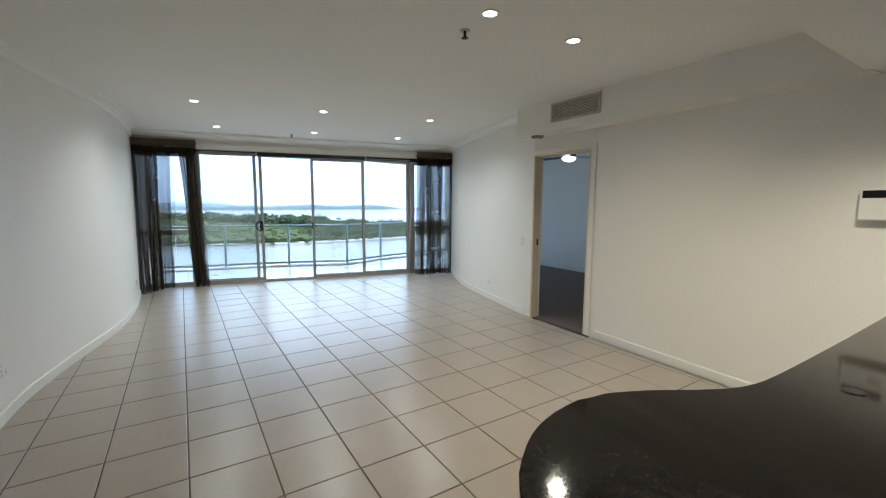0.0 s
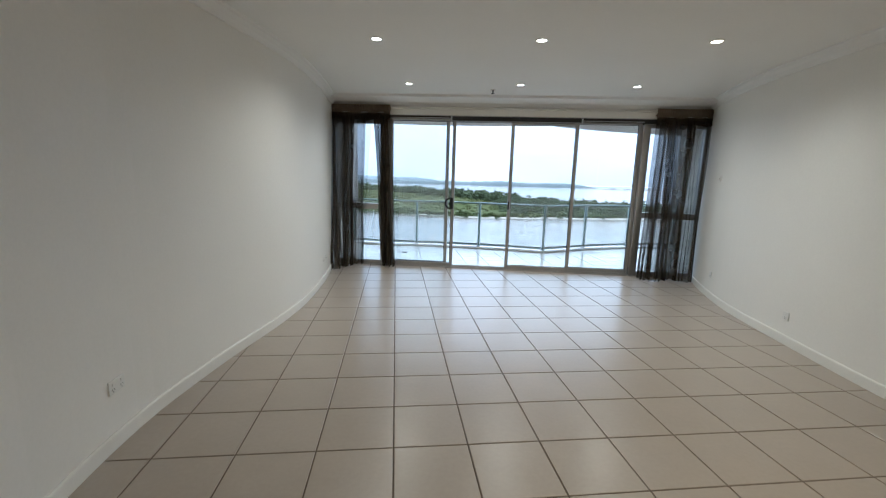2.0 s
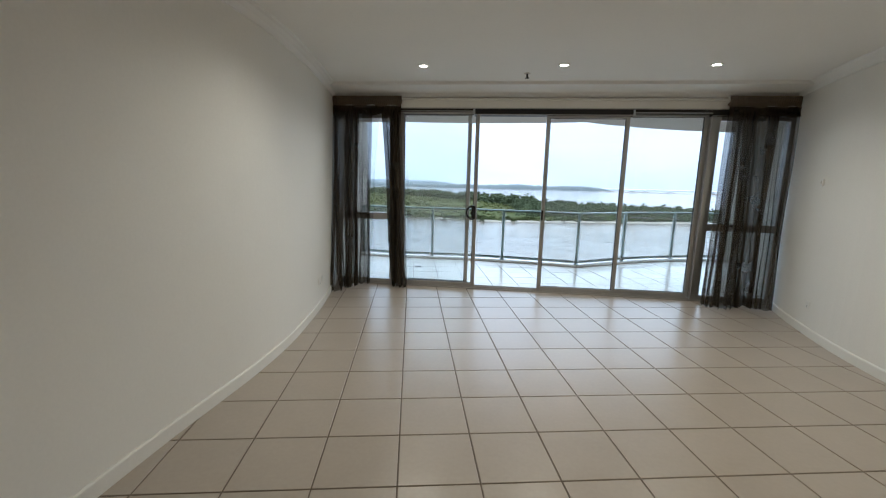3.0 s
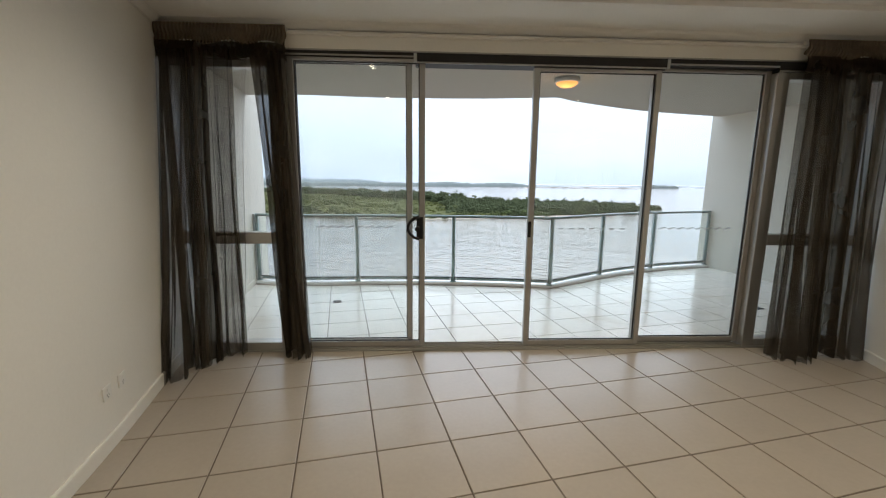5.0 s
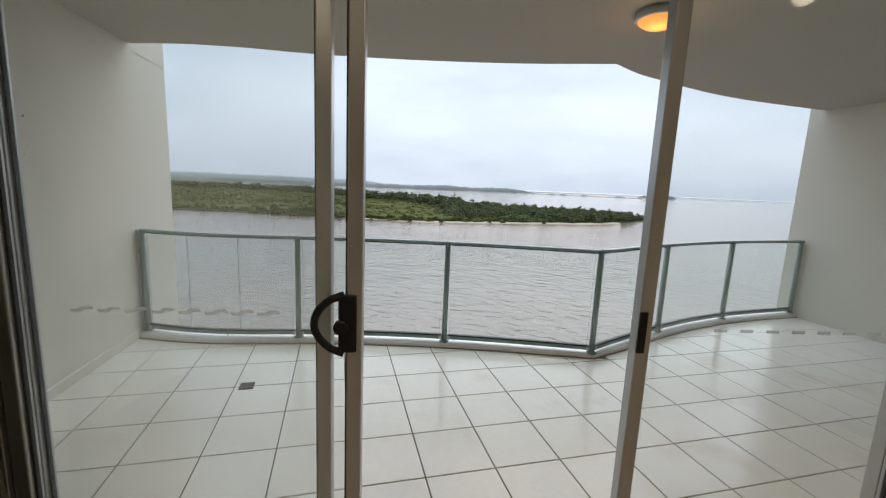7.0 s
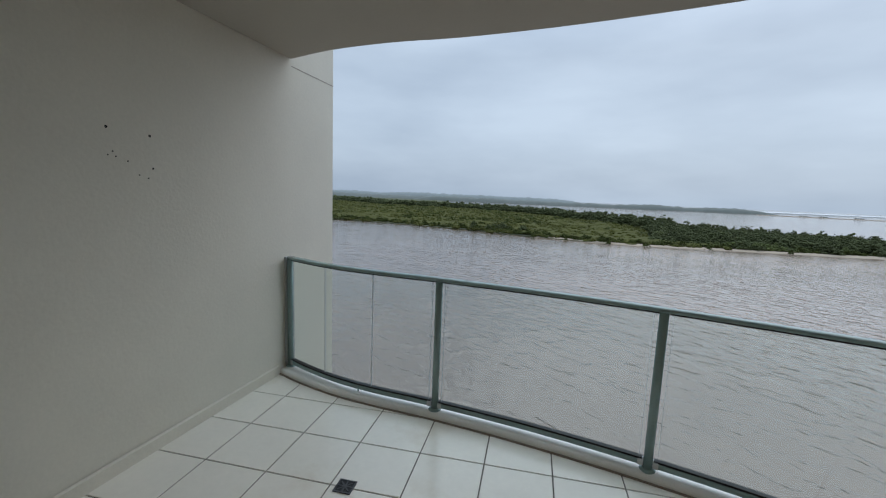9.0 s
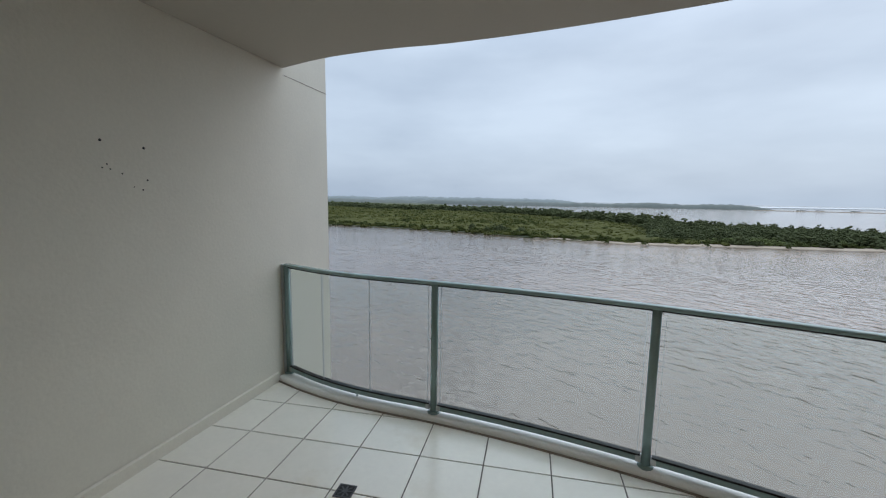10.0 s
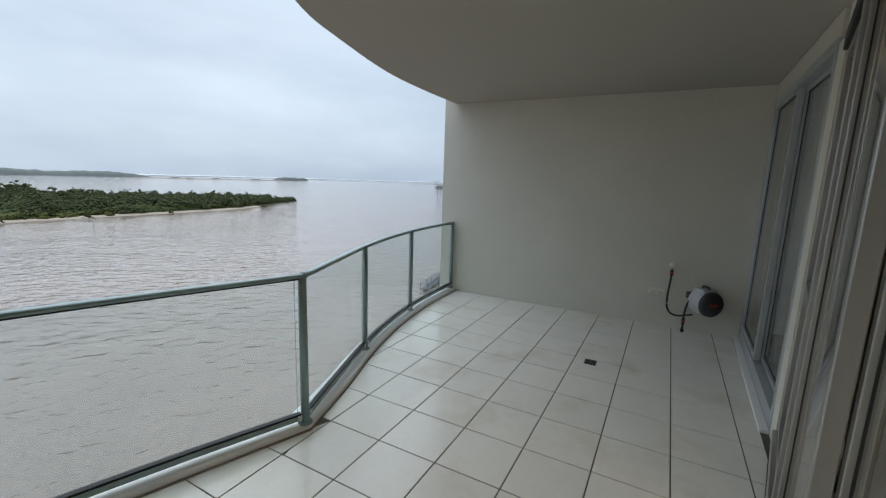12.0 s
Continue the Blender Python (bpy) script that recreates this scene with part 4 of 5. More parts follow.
# hose reel with its tap and hose on the end wall
HD = (BW_R[1] - BW_R[0]).normalized()
HN = Vector((-HD.y, HD.x))


def end_wall(y, z):
    t = (y - BW_R[0].y) / HD.y
    p = BW_R[0] + HD * t
    return Matrix(((HD.x, HN.x, 0, p.x), (HD.y, HN.y, 0, p.y), (0, 0, 1, z), (0, 0, 0, 1)))


PIPE = material("black_hose_rubber", (0.02, 0.02, 0.02), 0.45)
ORANGE = material("orange_hose_coupling", (0.33, 0.05, 0.03), 0.45)
REEL_GREY = material("light_grey_reel_plastic", (0.52, 0.52, 0.53), 0.45)
BRASS = material("dull_chrome_tap", (0.5, 0.48, 0.44), 0.3, 0.9)
m = end_wall(0.76, 0.27)
reel = thing("hose_reel", tuple(m.translation), "light grey wall-mounted hose reel with a charcoal drum face", "hose reel")
part("bracket", box((-0.06, 0.0, -0.13), (0.06, 0.05, 0.13), m, 0.005), REEL_DARK, reel)
m = m @ pose(0.03, 0.19, 0.01, 0, 0, -55) @ Matrix.Diagonal((0.82, 0.82, 0.82, 1))
part("casing", lathe([(0.0, -0.13), (0.13, -0.13), (0.165, -0.10), (0.175, 0.0), (0.165, 0.10), (0.14, 0.12), (0, 0.12)], m @ pose(0, 0, 0, 0, 90, 0), 36), REEL_GREY, reel, "rounded light grey casing", True)
part("casing_top", box((-0.08, -0.10, 0.12), (0.10, 0.10, 0.185), m, 0.02), REEL_GREY, reel, "flat top of the casing")
part("drum_face", lathe([(0.0, 0.035), (0.06, 0.035), (0.145, 0.026), (0.165, 0.0), (0.168, -0.03)], m @ pose(-0.13, 0, 0, 0, -90, 0), 36), REEL_DARK, reel, "round charcoal drum face", True)
part("badge", box((-0.171, -0.05, -0.022), (-0.164, 0.05, 0.018), m, 0.002), ORANGE, reel, "small orange-red badge")
part("carry_handle", tube([m @ Vector(p) for p in ((-0.06, 0.0, 0.18), (-0.05, 0.0, 0.205), (0, 0.0, 0.212), (0.05, 0.0, 0.205), (0.06, 0.0, 0.18))], 0.012, 8), REEL_DARK, reel, "", True)
part("hose_guide", box((0.10, 0.05, 0.02), (0.16, 0.16, 0.11), m, 0.012), REEL_DARK, reel, "black hose outlet guide")
m = end_wall(1.12, 0.62)
tap = thing("garden_tap", tuple(m.translation), "dull chrome wall tap with a red-ringed hose coupling", "tap")
part("wall_flange", lathe([(0, 0.012), (0.022, 0.012), (0.03, 0.0)], m @ pose(0, 0, 0, -90, 0, 0), 18), BRASS, tap, "", True)
part("spout", tube([m @ Vector(p) for p in ((0, 0.0, 0), (0, 0.05, 0), (0, 0.065, -0.015), (0, 0.065, -0.05))], 0.013, 10), BRASS, tap, "", True)
part("tap_handle", lathe([(0, 0.03), (0.03, 0.028), (0.033, 0.01), (0.012, 0.0)], m @ pose(0, 0.055, 0.01, -90, 0, 0), 16), WHITE_PLASTIC, tap, "round white tap handle", True)
part("coupling", lathe([(0.012, 0.0), (0.018, -0.01), (0.018, -0.06), (0.010, -0.075)], m @ pose(0, 0.065, -0.045), 14), PIPE, tap, "black hose coupling", True)
part("coupling_ring", lathe([(0.0185, -0.022), (0.020, -0.026), (0.020, -0.040), (0.0185, -0.044)], m @ pose(0, 0.065, -0.045), 14), ORANGE, tap, "red ring of the hose coupling", True)
hose = thing("garden_hose", tuple(end_wall(1.05, 0.1).translation), "black rubber garden hose hanging between tap and reel", "hose")
hp = [(1.12, 0.51, 0.065), (1.128, 0.38, 0.06), (1.135, 0.24, 0.06), (1.125, 0.13, 0.06), (1.085, 0.07, 0.07), (1.02, 0.055, 0.08), (0.95, 0.075, 0.10), (0.88, 0.11, 0.14)]
part("hose_tube", tube(spline([end_wall(y, z) @ Vector((0, o, 0)) for y, z, o in hp], 0.03), 0.011, 8), PIPE, hose, "", True)
hp = [(0.885, 0.315, 0.24), (0.92, 0.29, 0.22), (0.945, 0.22, 0.19), (0.955, 0.12, 0.15), (0.955, 0.05, 0.12)]
part("hose_tail", tube(spline([end_wall(y, z) @ Vector((0, o, 0)) for y, z, o in hp], 0.03), 0.011, 8), PIPE, hose, "", True)
part("nozzle", lathe([(0.012, 0.01), (0.017, -0.02), (0.017, -0.07), (0.012, -0.075), (0.012, -0.12), (0.02, -0.135), (0.018, -0.165), (0, -0.165)], end_wall(0.955, 0.05) @ pose(0, 0.12, 0.0), 12), PIPE, hose, "black hose nozzle", True)
part("nozzle_ring", lathe([(0.0175, -0.02), (0.019, -0.025), (0.019, -0.05), (0.0175, -0.055)], end_wall(0.955, 0.05) @ pose(0, 0.12, 0.0), 12), ORANGE, hose, "red ring of the nozzle", True)
m = end_wall(1.25, 0.285)
ob = thing("weatherproof_socket", tuple(m.translation), "cream weatherproof outdoor power socket", "power outlet")
part("cover_plate", box((-0.085, 0.0, -0.035), (0.085, 0.03, 0.04), m, 0.006), WHITE_PLASTIC, ob)
for sx in (-0.045, 0.03):
    part("socket_flap", box((sx - 0.025, 0.03, -0.025), (sx + 0.028, 0.037, 0.02), m, 0.004), PAINT_CREAM, ob)

# drill holes left in the side wall
hd = (BW_L[2] - BW_L[1]).normalized()
HOLES = ((1.43, 1.78, 0.011), (1.66, 1.765, 0.011), (1.455, 1.66, 0.006), (1.43, 1.64, 0.005), (1.47, 1.635, 0.006), (1.53, 1.615, 0.006), (1.67, 1.585, 0.008), (1.59, 1.545, 0.005), (1.64, 1.53, 0.006))
for y, z, r in HOLES:
    y, z = y - 0.105, z - 0.022
    t = (y - BW_L[1].y) / hd.y
    p = BW_L[1] + hd * t
    hm = Matrix(((hd.x, hd.y, 0, p.x), (hd.y, -hd.x, 0, p.y), (0, 0, 1, z), (0, 0, 0, 1)))
    solid("drill_hole", lathe([(0, 0.001), (r * 0.5, 0.001), (r * 0.6, 0.0025), (r * 0.7, 0.0)], hm @ pose(0, 0, 0, -90, 0, 0), 10), BLACK, "small dark drill hole in the rendered wall", "drill hole", "drill holes in the wall", smooth=True)
solid("wall_control_joint", sweep([BW_L[2] + hd * 0.2, BW_L[3]], [(-0.001, 2.485), (-0.002, 2.485), (-0.002, 2.491), (-0.001, 2.491)]), KERB_DIRT, "thin recessed joint across the rendered wall", "wall joint", kind="structure")

# ---- river, island and distance ----
SEA = -28.0


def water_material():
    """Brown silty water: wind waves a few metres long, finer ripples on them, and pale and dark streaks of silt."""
    # Specular is set above real water's: added sheen for wave contrast and bright distance.
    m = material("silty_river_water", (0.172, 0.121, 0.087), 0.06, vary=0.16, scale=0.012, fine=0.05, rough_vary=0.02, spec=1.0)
    n, l = m.node_tree.nodes, m.node_tree.links
    b = n["Principled BSDF"]
    geo = n.new("ShaderNodeNewGeometry")
    along, mp = n.new("ShaderNodeMapping"), n.new("ShaderNodeMapping")
    along.inputs["Rotation"].default_value = (0, 0, 0.60)
    mp.inputs["Scale"].default_value = (0.62, 1.0, 1.0)
    l.new(geo.outputs["Position"], along.inputs["Vector"])
    l.new(along.outputs["Vector"], mp.inputs["Vector"])
    height = None
    for scale, detail, weight in ((0.40, 3.0, 0.95), (0.045, 2.0, 1.2), (1.4, 2.0, 0.05)):
        w = n.new("ShaderNodeTexNoise")
        w.inputs["Scale"].default_value, w.inputs["Detail"].default_value = scale, detail
        w.inputs["Roughness"].default_value, w.inputs["Distortion"].default_value = 0.5, 0.5
        l.new(mp.outputs["Vector"], w.inputs["Vector"])
        k = n.new("ShaderNodeMath")
        k.operation, k.inputs[1].default_value, k.inputs[2].default_value = "MULTIPLY_ADD", weight, 0.0
        l.new(w.outputs["Fac"], k.inputs[0])
        if height:
            l.new(height, k.inputs[2])
        height = k.outputs[0]
    bp = n.new("ShaderNodeBump")
    bp.inputs["Strength"].default_value, bp.inputs["Distance"].default_value = 0.6, 1.0
    l.new(height, bp.inputs["Height"])
    l.new(bp.outputs["Normal"], b.inputs["Normal"])
    return m


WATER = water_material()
CANOPY = material("scrub_canopy", (0.078, 0.080, 0.022), 0.95, spec=0.1, vary=0.35, scale=0.08, fine=0.5)
FOLIAGE = material("mangrove_foliage", (0.074, 0.076, 0.021), 0.95, spec=0.1, vary=0.45, scale=0.04, fine=0.3, stain=(0.034, 0.042, 0.018, 0.85), stain_scale=0.025)
FOLIAGE_SHORE = material("shore_bush_foliage", (0.054, 0.063, 0.018), 0.95, spec=0.1, vary=0.45, scale=0.15, fine=0.5, stain=(0.12, 0.13, 0.04, 0.6), stain_scale=0.05)
FOLIAGE_DARK = material("casuarina_foliage", (0.074, 0.084, 0.038), 0.95, spec=0.1, vary=0.5, scale=0.10, fine=0.45, stain=(0.115, 0.125, 0.05, 0.7), stain_scale=0.05)
FOLIAGE_LIGHT = material("pale_coastal_foliage", (0.105, 0.122, 0.045), 0.95, spec=0.1, vary=0.4, scale=0.15, fine=0.5)
SAND = material("pale_wet_sand", (0.37, 0.295, 0.215), 0.8, vary=0.12, scale=0.05, fine=1.0)
MUD = material("marsh_ground", (0.07, 0.075, 0.03), 0.9, vary=0.3, scale=0.03)
# Air haze is painted into these two far colours; the farther one holds more.
FAR_LAND = material("far_woods_haze_in_colour", (0.150, 0.163, 0.145), 0.95, vary=0.12, scale=0.01, fine=0.05)
FAR_LAND_2 = material("farther_woods_haze_in_colour", (0.235, 0.258, 0.25), 0.95, vary=0.08, scale=0.006, fine=0.05)
SURF = material("white_surf", (0.72, 0.73, 0.73), 0.9, vary=0.1, scale=0.02)

bm = bmesh.new()
bmesh.ops.create_circle(bm, cap_ends=True, segments=96, radius=4700)
bmesh.ops.translate(bm, verts=bm.verts, vec=(0, 0, SEA))
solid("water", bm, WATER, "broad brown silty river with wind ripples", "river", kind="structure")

SHORE = V2([(-900, 480), (-620, 395), (-400, 352), (-295, 335), (-234, 341), (-134, 331), (-85, 317), (-40, 307), (2, 305), (46, 316), (93, 329), (143, 343), (177, 364), (215, 395), (252, 424)])
BACK = V2([(262, 445), (225, 470), (150, 500), (70, 560), (-20, 640), (-120, 760), (-280, 920), (-470, 1150), (-720, 1650), (-1250, 2250), (-2200, 2200)])
land = [*spline(SHORE, 12.0), *spline(BACK, 30.0)]
solid("island_ground", slab(land, SEA - 1.0, SEA + 0.5), MUD, "low marshy island ground", "island", kind="structure")
beach = spline(V2([(-60, 309.5), (-20, 303.5), (8, 303.0), (46, 312.5), (93, 325.0), (143, 338.5), (180, 361)]), 4.0)
bm = bmesh.new()
add_sweep(bm, beach, [(0.0, SEA - 0.2), (1.5, SEA + 0.35), (6.0, SEA + 0.9), (14.0, SEA + 0.6), (14.0, SEA - 0.2)])
solid("sand_beach", bm, SAND, "narrow pale sand beach along the island", "beach", kind="structure", smooth=True)


def seg_distance(p, a, b):
    d = b - a
    t = max(0, min(1, (p - a).dot(d) / max(d.length_squared, 1e-9)))
    return (p - a - d * t).length


def inside(p, poly):
    c = False
    for a, b in zip(poly, poly[1:] + poly[:1]):
        if (a.y > p[1]) != (b.y > p[1]) and p[0] < (b.x - a.x) * (p[1] - a.y) / (b.y - a.y) + a.x:
            c = not c
    return c


GOLD = (1 + 5 ** 0.5) / 2
ICO_V = np.array([(a * x, b * y, c * z) for x, y, z, a, b, c in [(0, 1, GOLD, 1, p, q) for p in (-1, 1) for q in (-1, 1)] + [(1, GOLD, 0, p, q, 1) for p in (-1, 1) for q in (-1, 1)] + [(GOLD, 0, 1, p, 1, q) for p in (-1, 1) for q in (-1, 1)]]) / (1 + GOLD ** 2) ** 0.5
ICO_F = [t for t in itertools.combinations(range(12), 3) if all((ICO_V[a] - ICO_V[b]).dot(ICO_V[a] - ICO_V[b]) < 1.3 for a, b in itertools.combinations(t, 2))]
ICO_F = np.array([t if np.dot(np.cross(ICO_V[t[1]] - ICO_V[t[0]], ICO_V[t[2]] - ICO_V[t[0]]), ICO_V[t[0]]) > 0 else (t[0], t[2], t[1]) for t in ICO_F])


def woods(name, places, mat, label, clumps, base, size, seed):
    """Many far trees in one mesh: each a thin trunk and an uneven crown of small rounded leaf clumps with gaps."""
    rng = np.random.default_rng(seed)
    verts, faces, count = [], [], 0
    for x, y, h, w in places:
        n = clumps if math.hypot(x, y) < 520 else max(8, clumps // 2)
        u = rng.normal(size=(n, 3))
        u /= np.linalg.norm(u, axis=1)[:, None]
        u[:, 2] = np.abs(u[:, 2]) - 0.25
        lump = 1 + 0.3 * np.sin(3.3 * u[:, :1] + x) * np.cos(2.9 * u[:, 1:2] + y)
        c = np.array((x, y, SEA + h * base)) + u * rng.uniform(0.45, 1.0, n)[:, None] * lump * np.array((w, w, h * (1 - base)))
        c[:, 2] = np.maximum(c[:, 2], SEA + 0.6)
        s = w * size * rng.uniform(0.5, 1.35, n) * (1 if n == clumps else 1.35)
        v = ICO_V[None] * rng.uniform(0.72, 1.25, (n, 12, 1)) * s[:, None, None] * np.array((1.15, 1.15, 0.85)) + c[:, None, :]
        verts.append(v.reshape(-1, 3))
        faces.append((ICO_F[None] + (count + 12 * np.arange(n))[:, None, None]).reshape(-1, 3))
        count += 12 * n
        t = 0.025 * h
        verts.append(np.array(((x - t, y, SEA), (x + t, y, SEA), (x, y + t, SEA), (x, y, SEA + h * 0.8))))
        faces.append(np.array(((0, 1, 3), (1, 2, 3), (2, 0, 3))) + count)
        count += 4
    me = bpy.data.meshes.new(name)
    me.from_pydata(np.concatenate(verts).tolist(), [], np.concatenate(faces).tolist())
    me.materials.append(mat)
    return tagged(new(name, me), label, "trees", kind="stuff")


def canopy(name, step, mat, label):
    """The closed scrub between the trees: a lumpy sheet of leaf tops over the island."""
    xs, ys = np.arange(-880, 262, step), np.arange(300, 1180, step)
    index, verts, faces = {}, [], []
    for i, x in enumerate(xs):
        for j, y in enumerate(ys):
            p = Vector((x + random.uniform(-1.5, 1.5), y + random.uniform(-1.5, 1.5)))
            if inside(p, land) and min((p - q).length for q in shore_line[::2]) > 7:
                z = 1.9 + 1.2 * noise.noise((p.x * 0.02, p.y * 0.02, 1)) + 1.6 * noise.noise((p.x * 0.13, p.y * 0.13, 2)) + random.uniform(-0.5, 0.6)
                index[i, j] = len(verts)
                verts.append((p.x, p.y, SEA + max(0.8, z)))
    for (i, j), k in index.items():
        q = [index.get(c) for c in ((i + 1, j), (i + 1, j + 1), (i, j + 1))]
        if None not in q:
            faces.extend(((k, q[0], q[1]), (k, q[1], q[2])))
    me = bpy.data.meshes.new(name)
    me.from_pydata(verts, [], faces)
    me.materials.append(mat)
    return tagged(new(name, me), label, "scrub", kind="stuff")


TREELINE = V2([(-760, 930), (-467, 800), (-250, 820), (-93, 690), (-20, 625), (30, 560), (80, 500)])
rt = random.Random(7)
low, tall, bushes = [], [], []
shore_line = spline(SHORE, 6.0)
for _ in range(16000):
    x, y = rt.uniform(-760, 262), rt.uniform(300, 1150)
    if not inside((x, y), land):
        continue
    d = math.hypot(x, y)
    near = min((Vector((x, y)) - q).length for q in shore_line[::3])
    if near < 5 or rt.random() > min(1.0, (430 / d) ** 1.4):
        continue
    k = noise.noise((x * 0.012, y * 0.012, 3.1))
    east = x > 22 + 14 * k and y < 560
    if east and (near > 14 or x > 70):
        tall.append((x, y, rt.uniform(6.0, 12.0) + 2.5 * k - (3.5 if x > 215 else 0), rt.uniform(2.4, 6.0)))
    elif min(seg_distance(Vector((x, y)), p, q) for p, q in zip(TREELINE, TREELINE[1:])) < 36 + 25 * k or (k > 0.30 and near < 45):
        tall.append((x, y, rt.uniform(12, 15.5) * (0.6 if d < 500 else 1.1), rt.uniform(4.5, 7.5) * max(1, d / 600)))
    elif k > 0.12 and rt.random() < 0.35:
        bushes.append((x, y, rt.uniform(3.5, 6.0), rt.uniform(2.6, 4.4) * max(1, d / 500)))
    else:
        low.append((x, y, rt.uniform(2.2, 3.8) + 1.6 * k, rt.uniform(2.6, 4.4) * max(1, d / 420)))
for k, q in enumerate(shore_line):
    for _ in range(3):
        if q.x > -700 and rt.random() < 0.8:
            o = rt.uniform(5, 12)
            bushes.append((q.x + rt.uniform(-4, 4), q.y + o, rt.uniform(2.5, 6.5 if q.x < 0 else 5.0), rt.uniform(1.8, 4.0 if q.x < 0 else 3.0)))
for x, y in ((-36, 301), (-8, 299), (14, 300), (16, 303), (52, 311), (98, 324), (-60, 305), (-90, 314)):
    bushes.append((x, y, rt.uniform(3, 4.5), rt.uniform(1.5, 2.4)))
for _ in range(14):
    tall.append((rt.gauss(-97, 12), rt.gauss(343, 4), rt.uniform(6, 10), rt.uniform(2.5, 4.5)))
pale = []
for _ in range(30):
    x = rt.gauss(92, 20)
    pale.append((x, 329 + (x - 93) * 0.27 + rt.uniform(5, 15), rt.uniform(4, 8), rt.uniform(2.2, 3.8)))
canopy("mangrove_canopy", 7.0, CANOPY, "closed canopy of low mangrove scrub")
woods("mangrove_scrub", low, FOLIAGE, "low olive-green mangrove scrub covering the island", 16, 0.30, 0.30, 3)
woods("shore_bush", bushes, FOLIAGE_SHORE, "dark rounded mangrove bushes along the island shore", 40, 0.34, 0.19, 5)
woods("casuarina_wood", tall, FOLIAGE_DARK, "dark casuarina trees along the island point", 70, 0.30, 0.155, 4)
woods("coastal_shrub", pale, FOLIAGE_LIGHT, "pale green coastal shrubs before the darker trees", 46, 0.34, 0.18, 6)


def ridge(name, a, b, h, depth, mat, label, seed, n=160):
    """A long low wooded shore far away, with an uneven skyline."""
    bm = bmesh.new()
    rows = []
    d = Vector(b) - Vector(a)
    nrm = Vector((-d.y, d.x)).normalized()
    for k in range(n + 1):
        t = k / n
        p = Vector(a) + d * t
        taper = min(1.0, 14 * t, 14 * (1 - t)) ** 0.6
        hh = h * taper * (0.8 + 0.35 * noise.noise((t * 9 + seed, 0.2, 0)) + 0.22 * noise.noise((t * 60 + seed, 4, 0)))
        w = 12 * noise.noise((t * 30, seed, 0))
        rows.append([bm.verts.new((p.x + nrm.x * o, p.y + nrm.y * o, SEA + z)) for o, z in ((w, -1), (w + depth * 0.06, hh * 0.6), (w + depth * 0.3, hh), (depth, -1))])
    for p, q in zip(rows, rows[1:]):
        for j in range(3):
            bm.faces.new((p[j], q[j], q[j + 1], p[j + 1]))
    solid(name, bm, mat, label, "far shore", kind="structure", smooth=True)


# Shores, masts and shrubs out here carry their haze in the base colour.
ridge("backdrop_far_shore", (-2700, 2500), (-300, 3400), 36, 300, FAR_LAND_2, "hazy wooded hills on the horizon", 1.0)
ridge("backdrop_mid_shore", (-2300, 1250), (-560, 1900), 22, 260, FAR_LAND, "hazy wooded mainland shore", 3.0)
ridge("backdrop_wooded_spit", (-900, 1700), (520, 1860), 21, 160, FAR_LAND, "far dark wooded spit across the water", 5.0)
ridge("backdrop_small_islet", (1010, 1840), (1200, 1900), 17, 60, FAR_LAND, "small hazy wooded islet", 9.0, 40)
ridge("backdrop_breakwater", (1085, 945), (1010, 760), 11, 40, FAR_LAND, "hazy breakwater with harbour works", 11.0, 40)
masts = thing("harbour_mast", (1078, 930, SEA), "thin grey masts on the far breakwater", "mast")
for mx, my, mh in ((1083, 941, 23), (1070, 918, 28), (1062, 900, 17)):
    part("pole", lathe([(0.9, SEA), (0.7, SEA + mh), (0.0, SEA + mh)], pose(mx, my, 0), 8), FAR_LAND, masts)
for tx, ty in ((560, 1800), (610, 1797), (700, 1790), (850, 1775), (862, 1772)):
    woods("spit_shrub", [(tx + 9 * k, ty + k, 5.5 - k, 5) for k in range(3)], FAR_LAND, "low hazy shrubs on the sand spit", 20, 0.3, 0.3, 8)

JETTY = material("galvanised_dark_steel", (0.10, 0.105, 0.11), 0.6, 0.2)
jetty = thing("jetty", (90, 76, SEA), "small dark metal gangway with hand rails on the water", "jetty")
JM = Matrix.Translation((89.5, 76.0, SEA)) @ Matrix.Rotation(radians(22), 4, "Z")
part("deck", box((-11, -1.0, 0.5), (11, 1.0, 0.62), JM, 0.03), JETTY, jetty)
for sy in (-1.0, 1.0):
    for z in (1.35, 2.15):
        part("hand_rail", tube([JM @ Vector((-11, sy, z)), JM @ Vector((11, sy, z))], 0.08, 6), JETTY, jetty)
    for k in range(6):
        part("rail_post", box((-11 + 4.4 * k - 0.08, sy - 0.08, -0.6), (-11 + 4.4 * k + 0.08, sy + 0.08, 2.15), JM), JETTY, jetty)


def strip(name, pts, width, z, mat, label, cat):
    solid(name, sweep(spline(V2(pts), 40.0), [(0, SEA - 0.3), (0, SEA + z), (width, SEA + z), (width, SEA - 0.3)]), mat, label, cat, kind="structure")


strip("sand_spit", [(430, 1760), (620, 1740), (800, 1725), (960, 1700)], 60, 1.2, SAND, "pale sand spit at the river mouth", "sand spit")
strip("surf_line", [(480, 2300), (1000, 2450), (1700, 2500), (2600, 2250)], 260, 4.5, SURF, "white line of surf at the river mouth", "surf")
strip("surf_line_near", [(1400, 2100), (1900, 2000), (2500, 1700)], 90, 2.5, SURF, "broken white surf at the river bar", "surf")
strip("sand_bar", [(1650, 1600), (2000, 1480), (2400, 1330)], 35, 1.0, SAND, "low sand bar at the river mouth", "sand spit")

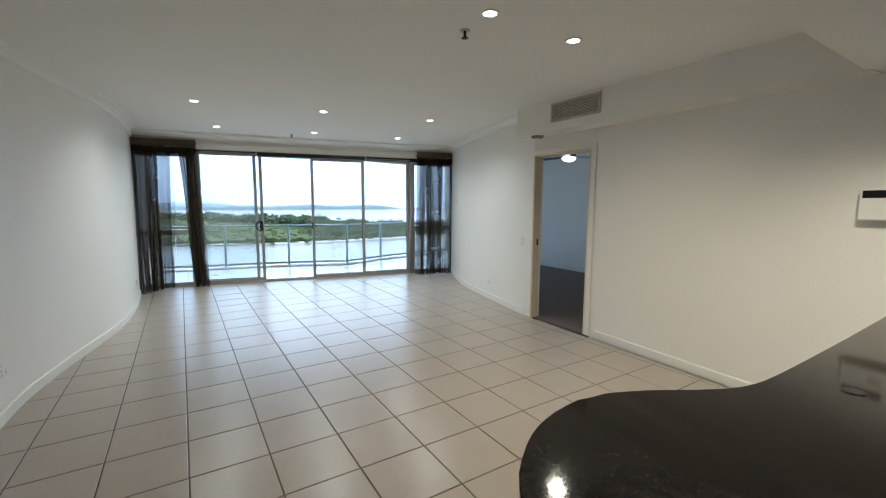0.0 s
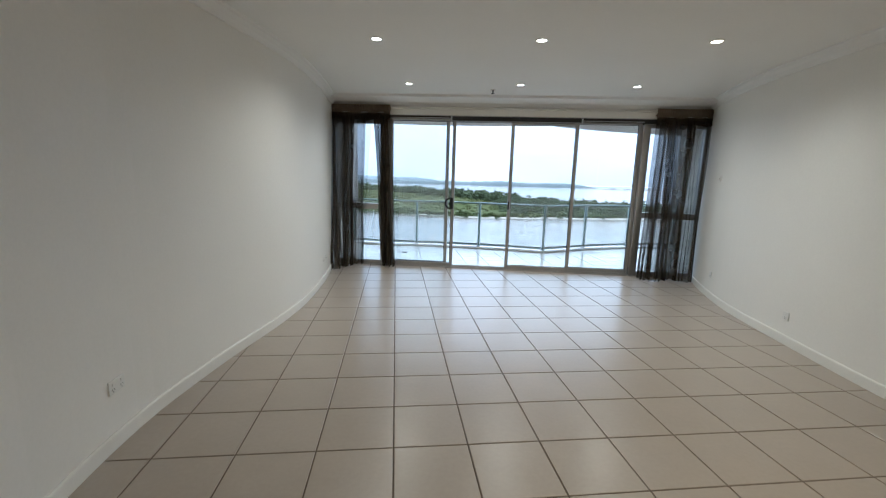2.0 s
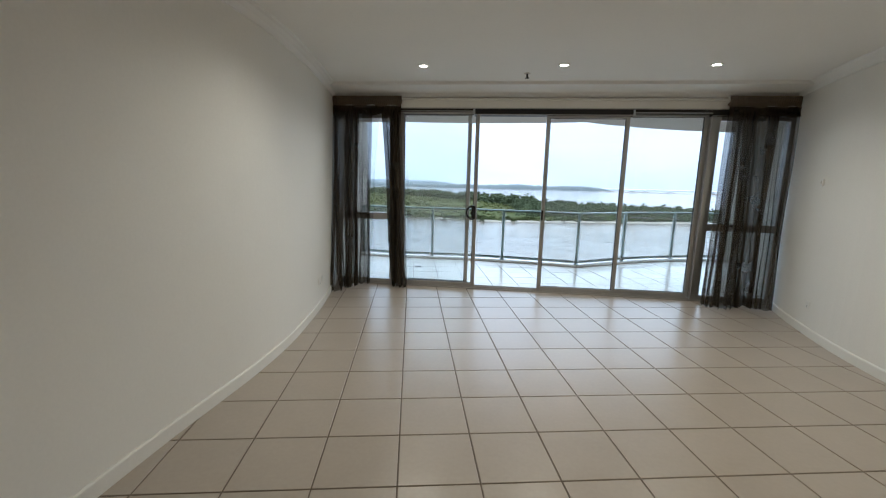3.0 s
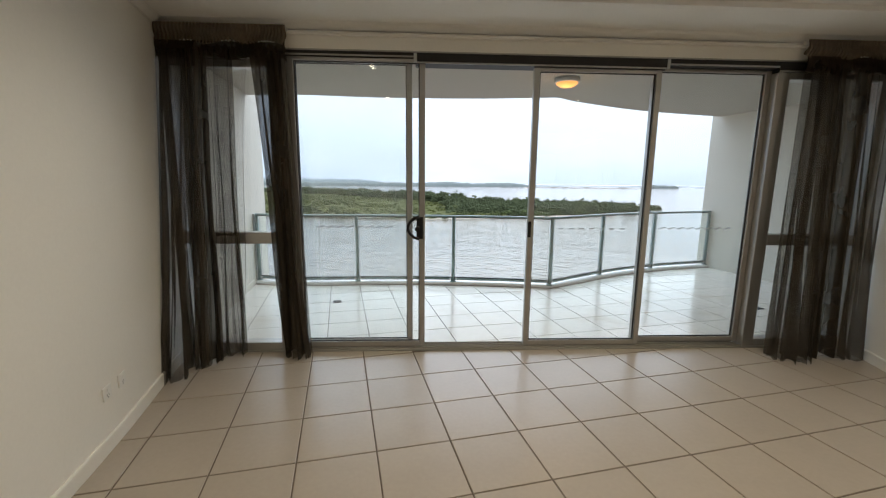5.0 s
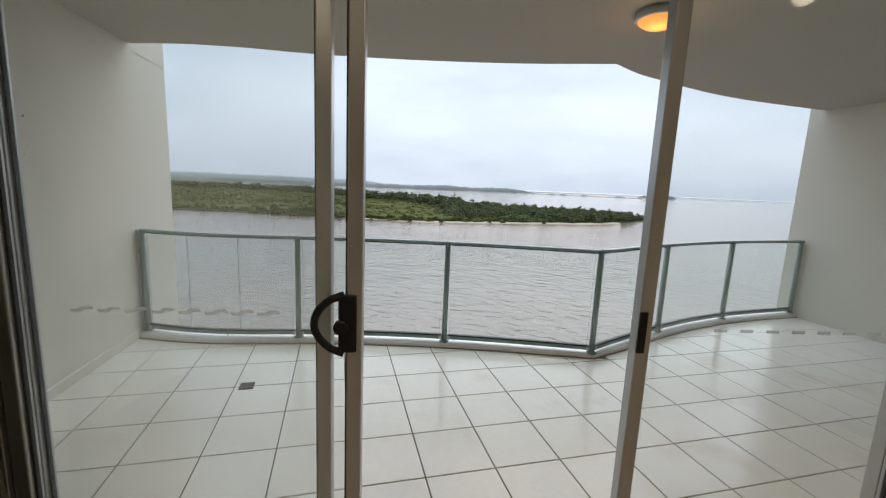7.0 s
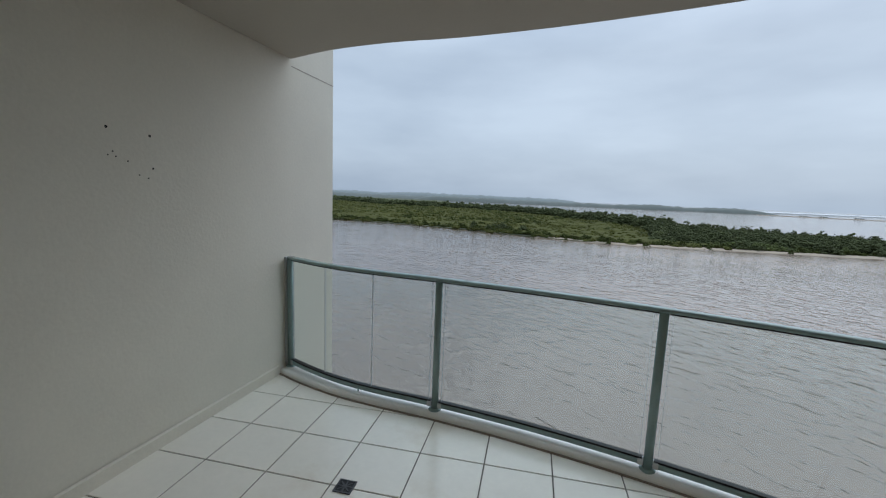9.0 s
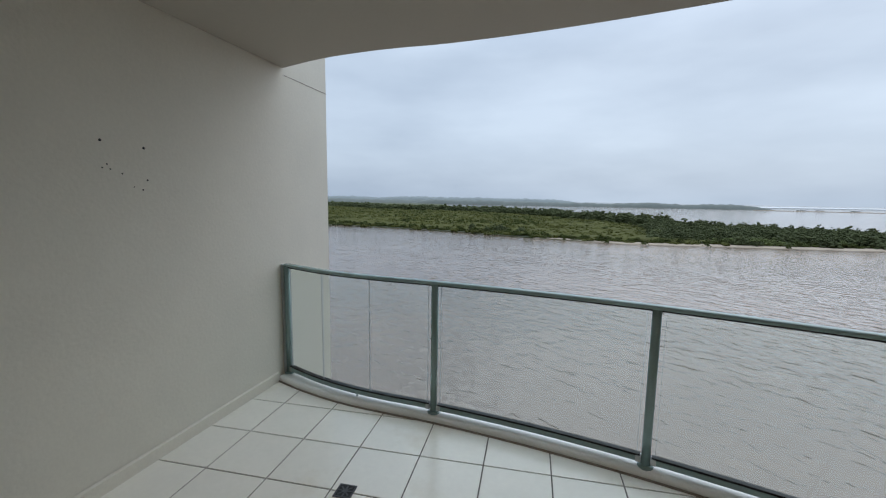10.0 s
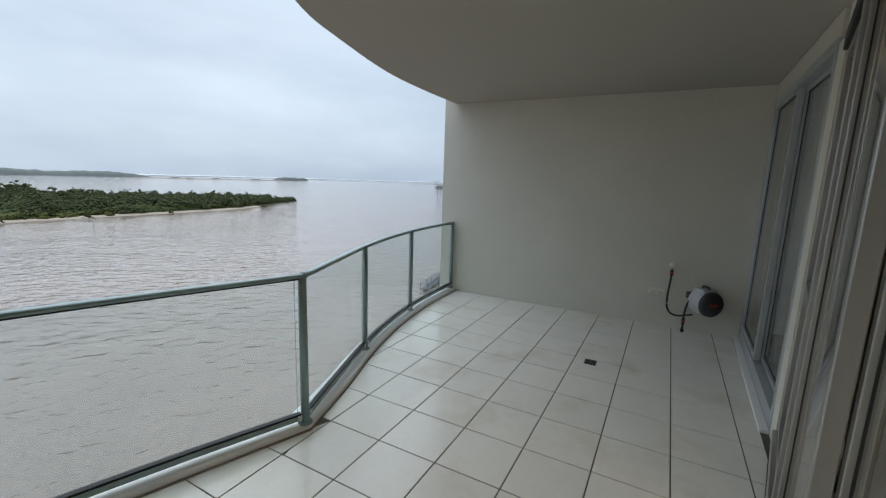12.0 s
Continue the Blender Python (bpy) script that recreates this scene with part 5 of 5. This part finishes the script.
# ---- tiles, one by one ----
def clip(poly, a, b):
    """The part of a polygon to the left of the line from a to b."""
    out = []
    d = b - a
    s = [d.x * (p.y - a.y) - d.y * (p.x - a.x) for p in poly]
    for k, p in enumerate(poly):
        q, j = poly[(k + 1) % len(poly)], (k + 1) % len(poly)
        if s[k] >= 0:
            out.append(p)
        if (s[k] >= 0) != (s[j] >= 0):
            out.append(p + (q - p) * (s[k] / (s[k] - s[j])))
    return out


def tile_mesh(name, poly, z, mat):
    """A thin tile with a small eased edge, about the origin."""
    bm = bmesh.new()
    c = sum(poly, Vector((0, 0))) / len(poly)
    inner = [p + (c - p).normalized() * 0.003 for p in poly]
    lo = [bm.verts.new((p.x, p.y, z - 0.009)) for p in poly]
    mid = [bm.verts.new((p.x, p.y, z - 0.0015)) for p in poly]
    hi = [bm.verts.new((p.x, p.y, z)) for p in inner]
    bm.faces.new(hi)
    for k in range(len(poly)):
        j = (k + 1) % len(poly)
        bm.faces.new((mid[k], mid[j], hi[j], hi[k]))
        bm.faces.new((lo[k], lo[j], mid[j], mid[k]))
    return mesh_of(name, bm, mat)


def lay(parent, name, origin, turn, outline, z, mat, ymin, joint, limit=300):
    """Square tiles over an outline (anticlockwise), cut where they meet its edge."""
    ia, ja = Vector((math.cos(turn), math.sin(turn))), Vector((-math.sin(turn), math.cos(turn)))
    h = TILE / 2 - joint / 2
    full = tile_mesh(name, [ia * sx * h + ja * sy * h for sx, sy in ((-1, -1), (1, -1), (1, 1), (-1, 1))], 0.0, mat)
    edges = list(zip(outline, outline[1:] + outline[:1]))
    cells = []
    for i in range(-30, 31):
        for j in range(-30, 31):
            c = origin + ia * (i + 0.5) * TILE + ja * (j + 0.5) * TILE
            if c.y < ymin or c.y > 5 or abs(c.x) > 7:
                continue
            dist = sorted((seg_distance(c, a, b), k) for k, (a, b) in enumerate(edges))
            isin = inside((c.x, c.y), outline)
            if not isin and dist[0][0] > TILE * 0.72:
                continue
            poly = None
            if dist[0][0] < TILE * 0.72:
                poly = [c + ia * sx * h + ja * sy * h for sx, sy in ((-1, -1), (1, -1), (1, 1), (-1, 1))]
                for dd, k in dist[:2]:
                    a, b = edges[k]
                    if dd > TILE * 0.72:
                        continue
                    poly = clip(poly, a, b)
                    if len(poly) < 3:
                        break
                area = sum(p.x * q.y - q.x * p.y for p, q in zip(poly, poly[1:] + poly[:1])) / 2 if len(poly) > 2 else 0
                if area < 0.002:
                    continue
            cells.append((c, poly))
    cells.sort(key=lambda q: -q[0].y)
    far = bmesh.new()
    for c, poly in cells[limit:]:
        ring = poly or [c + ia * sx * h + ja * sy * h for sx, sy in ((-1, -1), (1, -1), (1, 1), (-1, 1))]
        lo, hi = [far.verts.new((p.x, p.y, z - 0.009)) for p in ring], [far.verts.new((p.x, p.y, z)) for p in ring]
        far.faces.new(hi)
        for k in range(len(ring)):
            j = (k + 1) % len(ring)
            far.faces.new((lo[k], lo[j], hi[j], hi[k]))
    if len(cells) > limit:
        rest = tagged(new(name + "_field", mesh_of(name + "_field", far, mat)), "tiles of the same floor behind the bench", kind="stuff")
        rest.parent = parent
    else:
        far.free()
    for c, poly in cells[:limit]:
        me = full if poly is None else tile_mesh(name, [p - c for p in poly], 0.0, mat)
        ob = new(name, me)
        ob.location = (c.x, c.y, z)
        ob.rotation_euler = (random.uniform(-0.0012, 0.0012), random.uniform(-0.0012, 0.0012), 0)
        ob.parent = parent
    return len(cells)


def ccw(pts):
    a = sum(p.x * q.y - q.x * p.y for p, q in zip(pts, pts[1:] + pts[:1]))
    return pts if a > 0 else list(reversed(pts))


room_outline = ccw([q for q in LEFT if q.y < -0.07] + [Vector((-2.34, -0.068)), Vector((3.24, -0.068))] + [q for q in reversed(RIGHT_N) if q.y < -0.07] + [R_END, Vector((3.8, -10.2))])
lay(floor, "floor_tile", Vector((-0.368, -4.963)), TURN, room_outline, 0.0, TILE_IN, -10.3, 0.008)
deck_outline = ccw([Vector((-2.54, 0.077)), *side(KERB_L, 0.02)[:-1], *side(KERB_R, 0.02), F2B + Vector((0, 0.06)), Vector((3.087, 0.077))])
lay(balcony_floor, "balcony_tile", Vector((-0.113, 0.382)), TURN, deck_outline, OUT, TILE_OUT, -1.0, 0.0075)
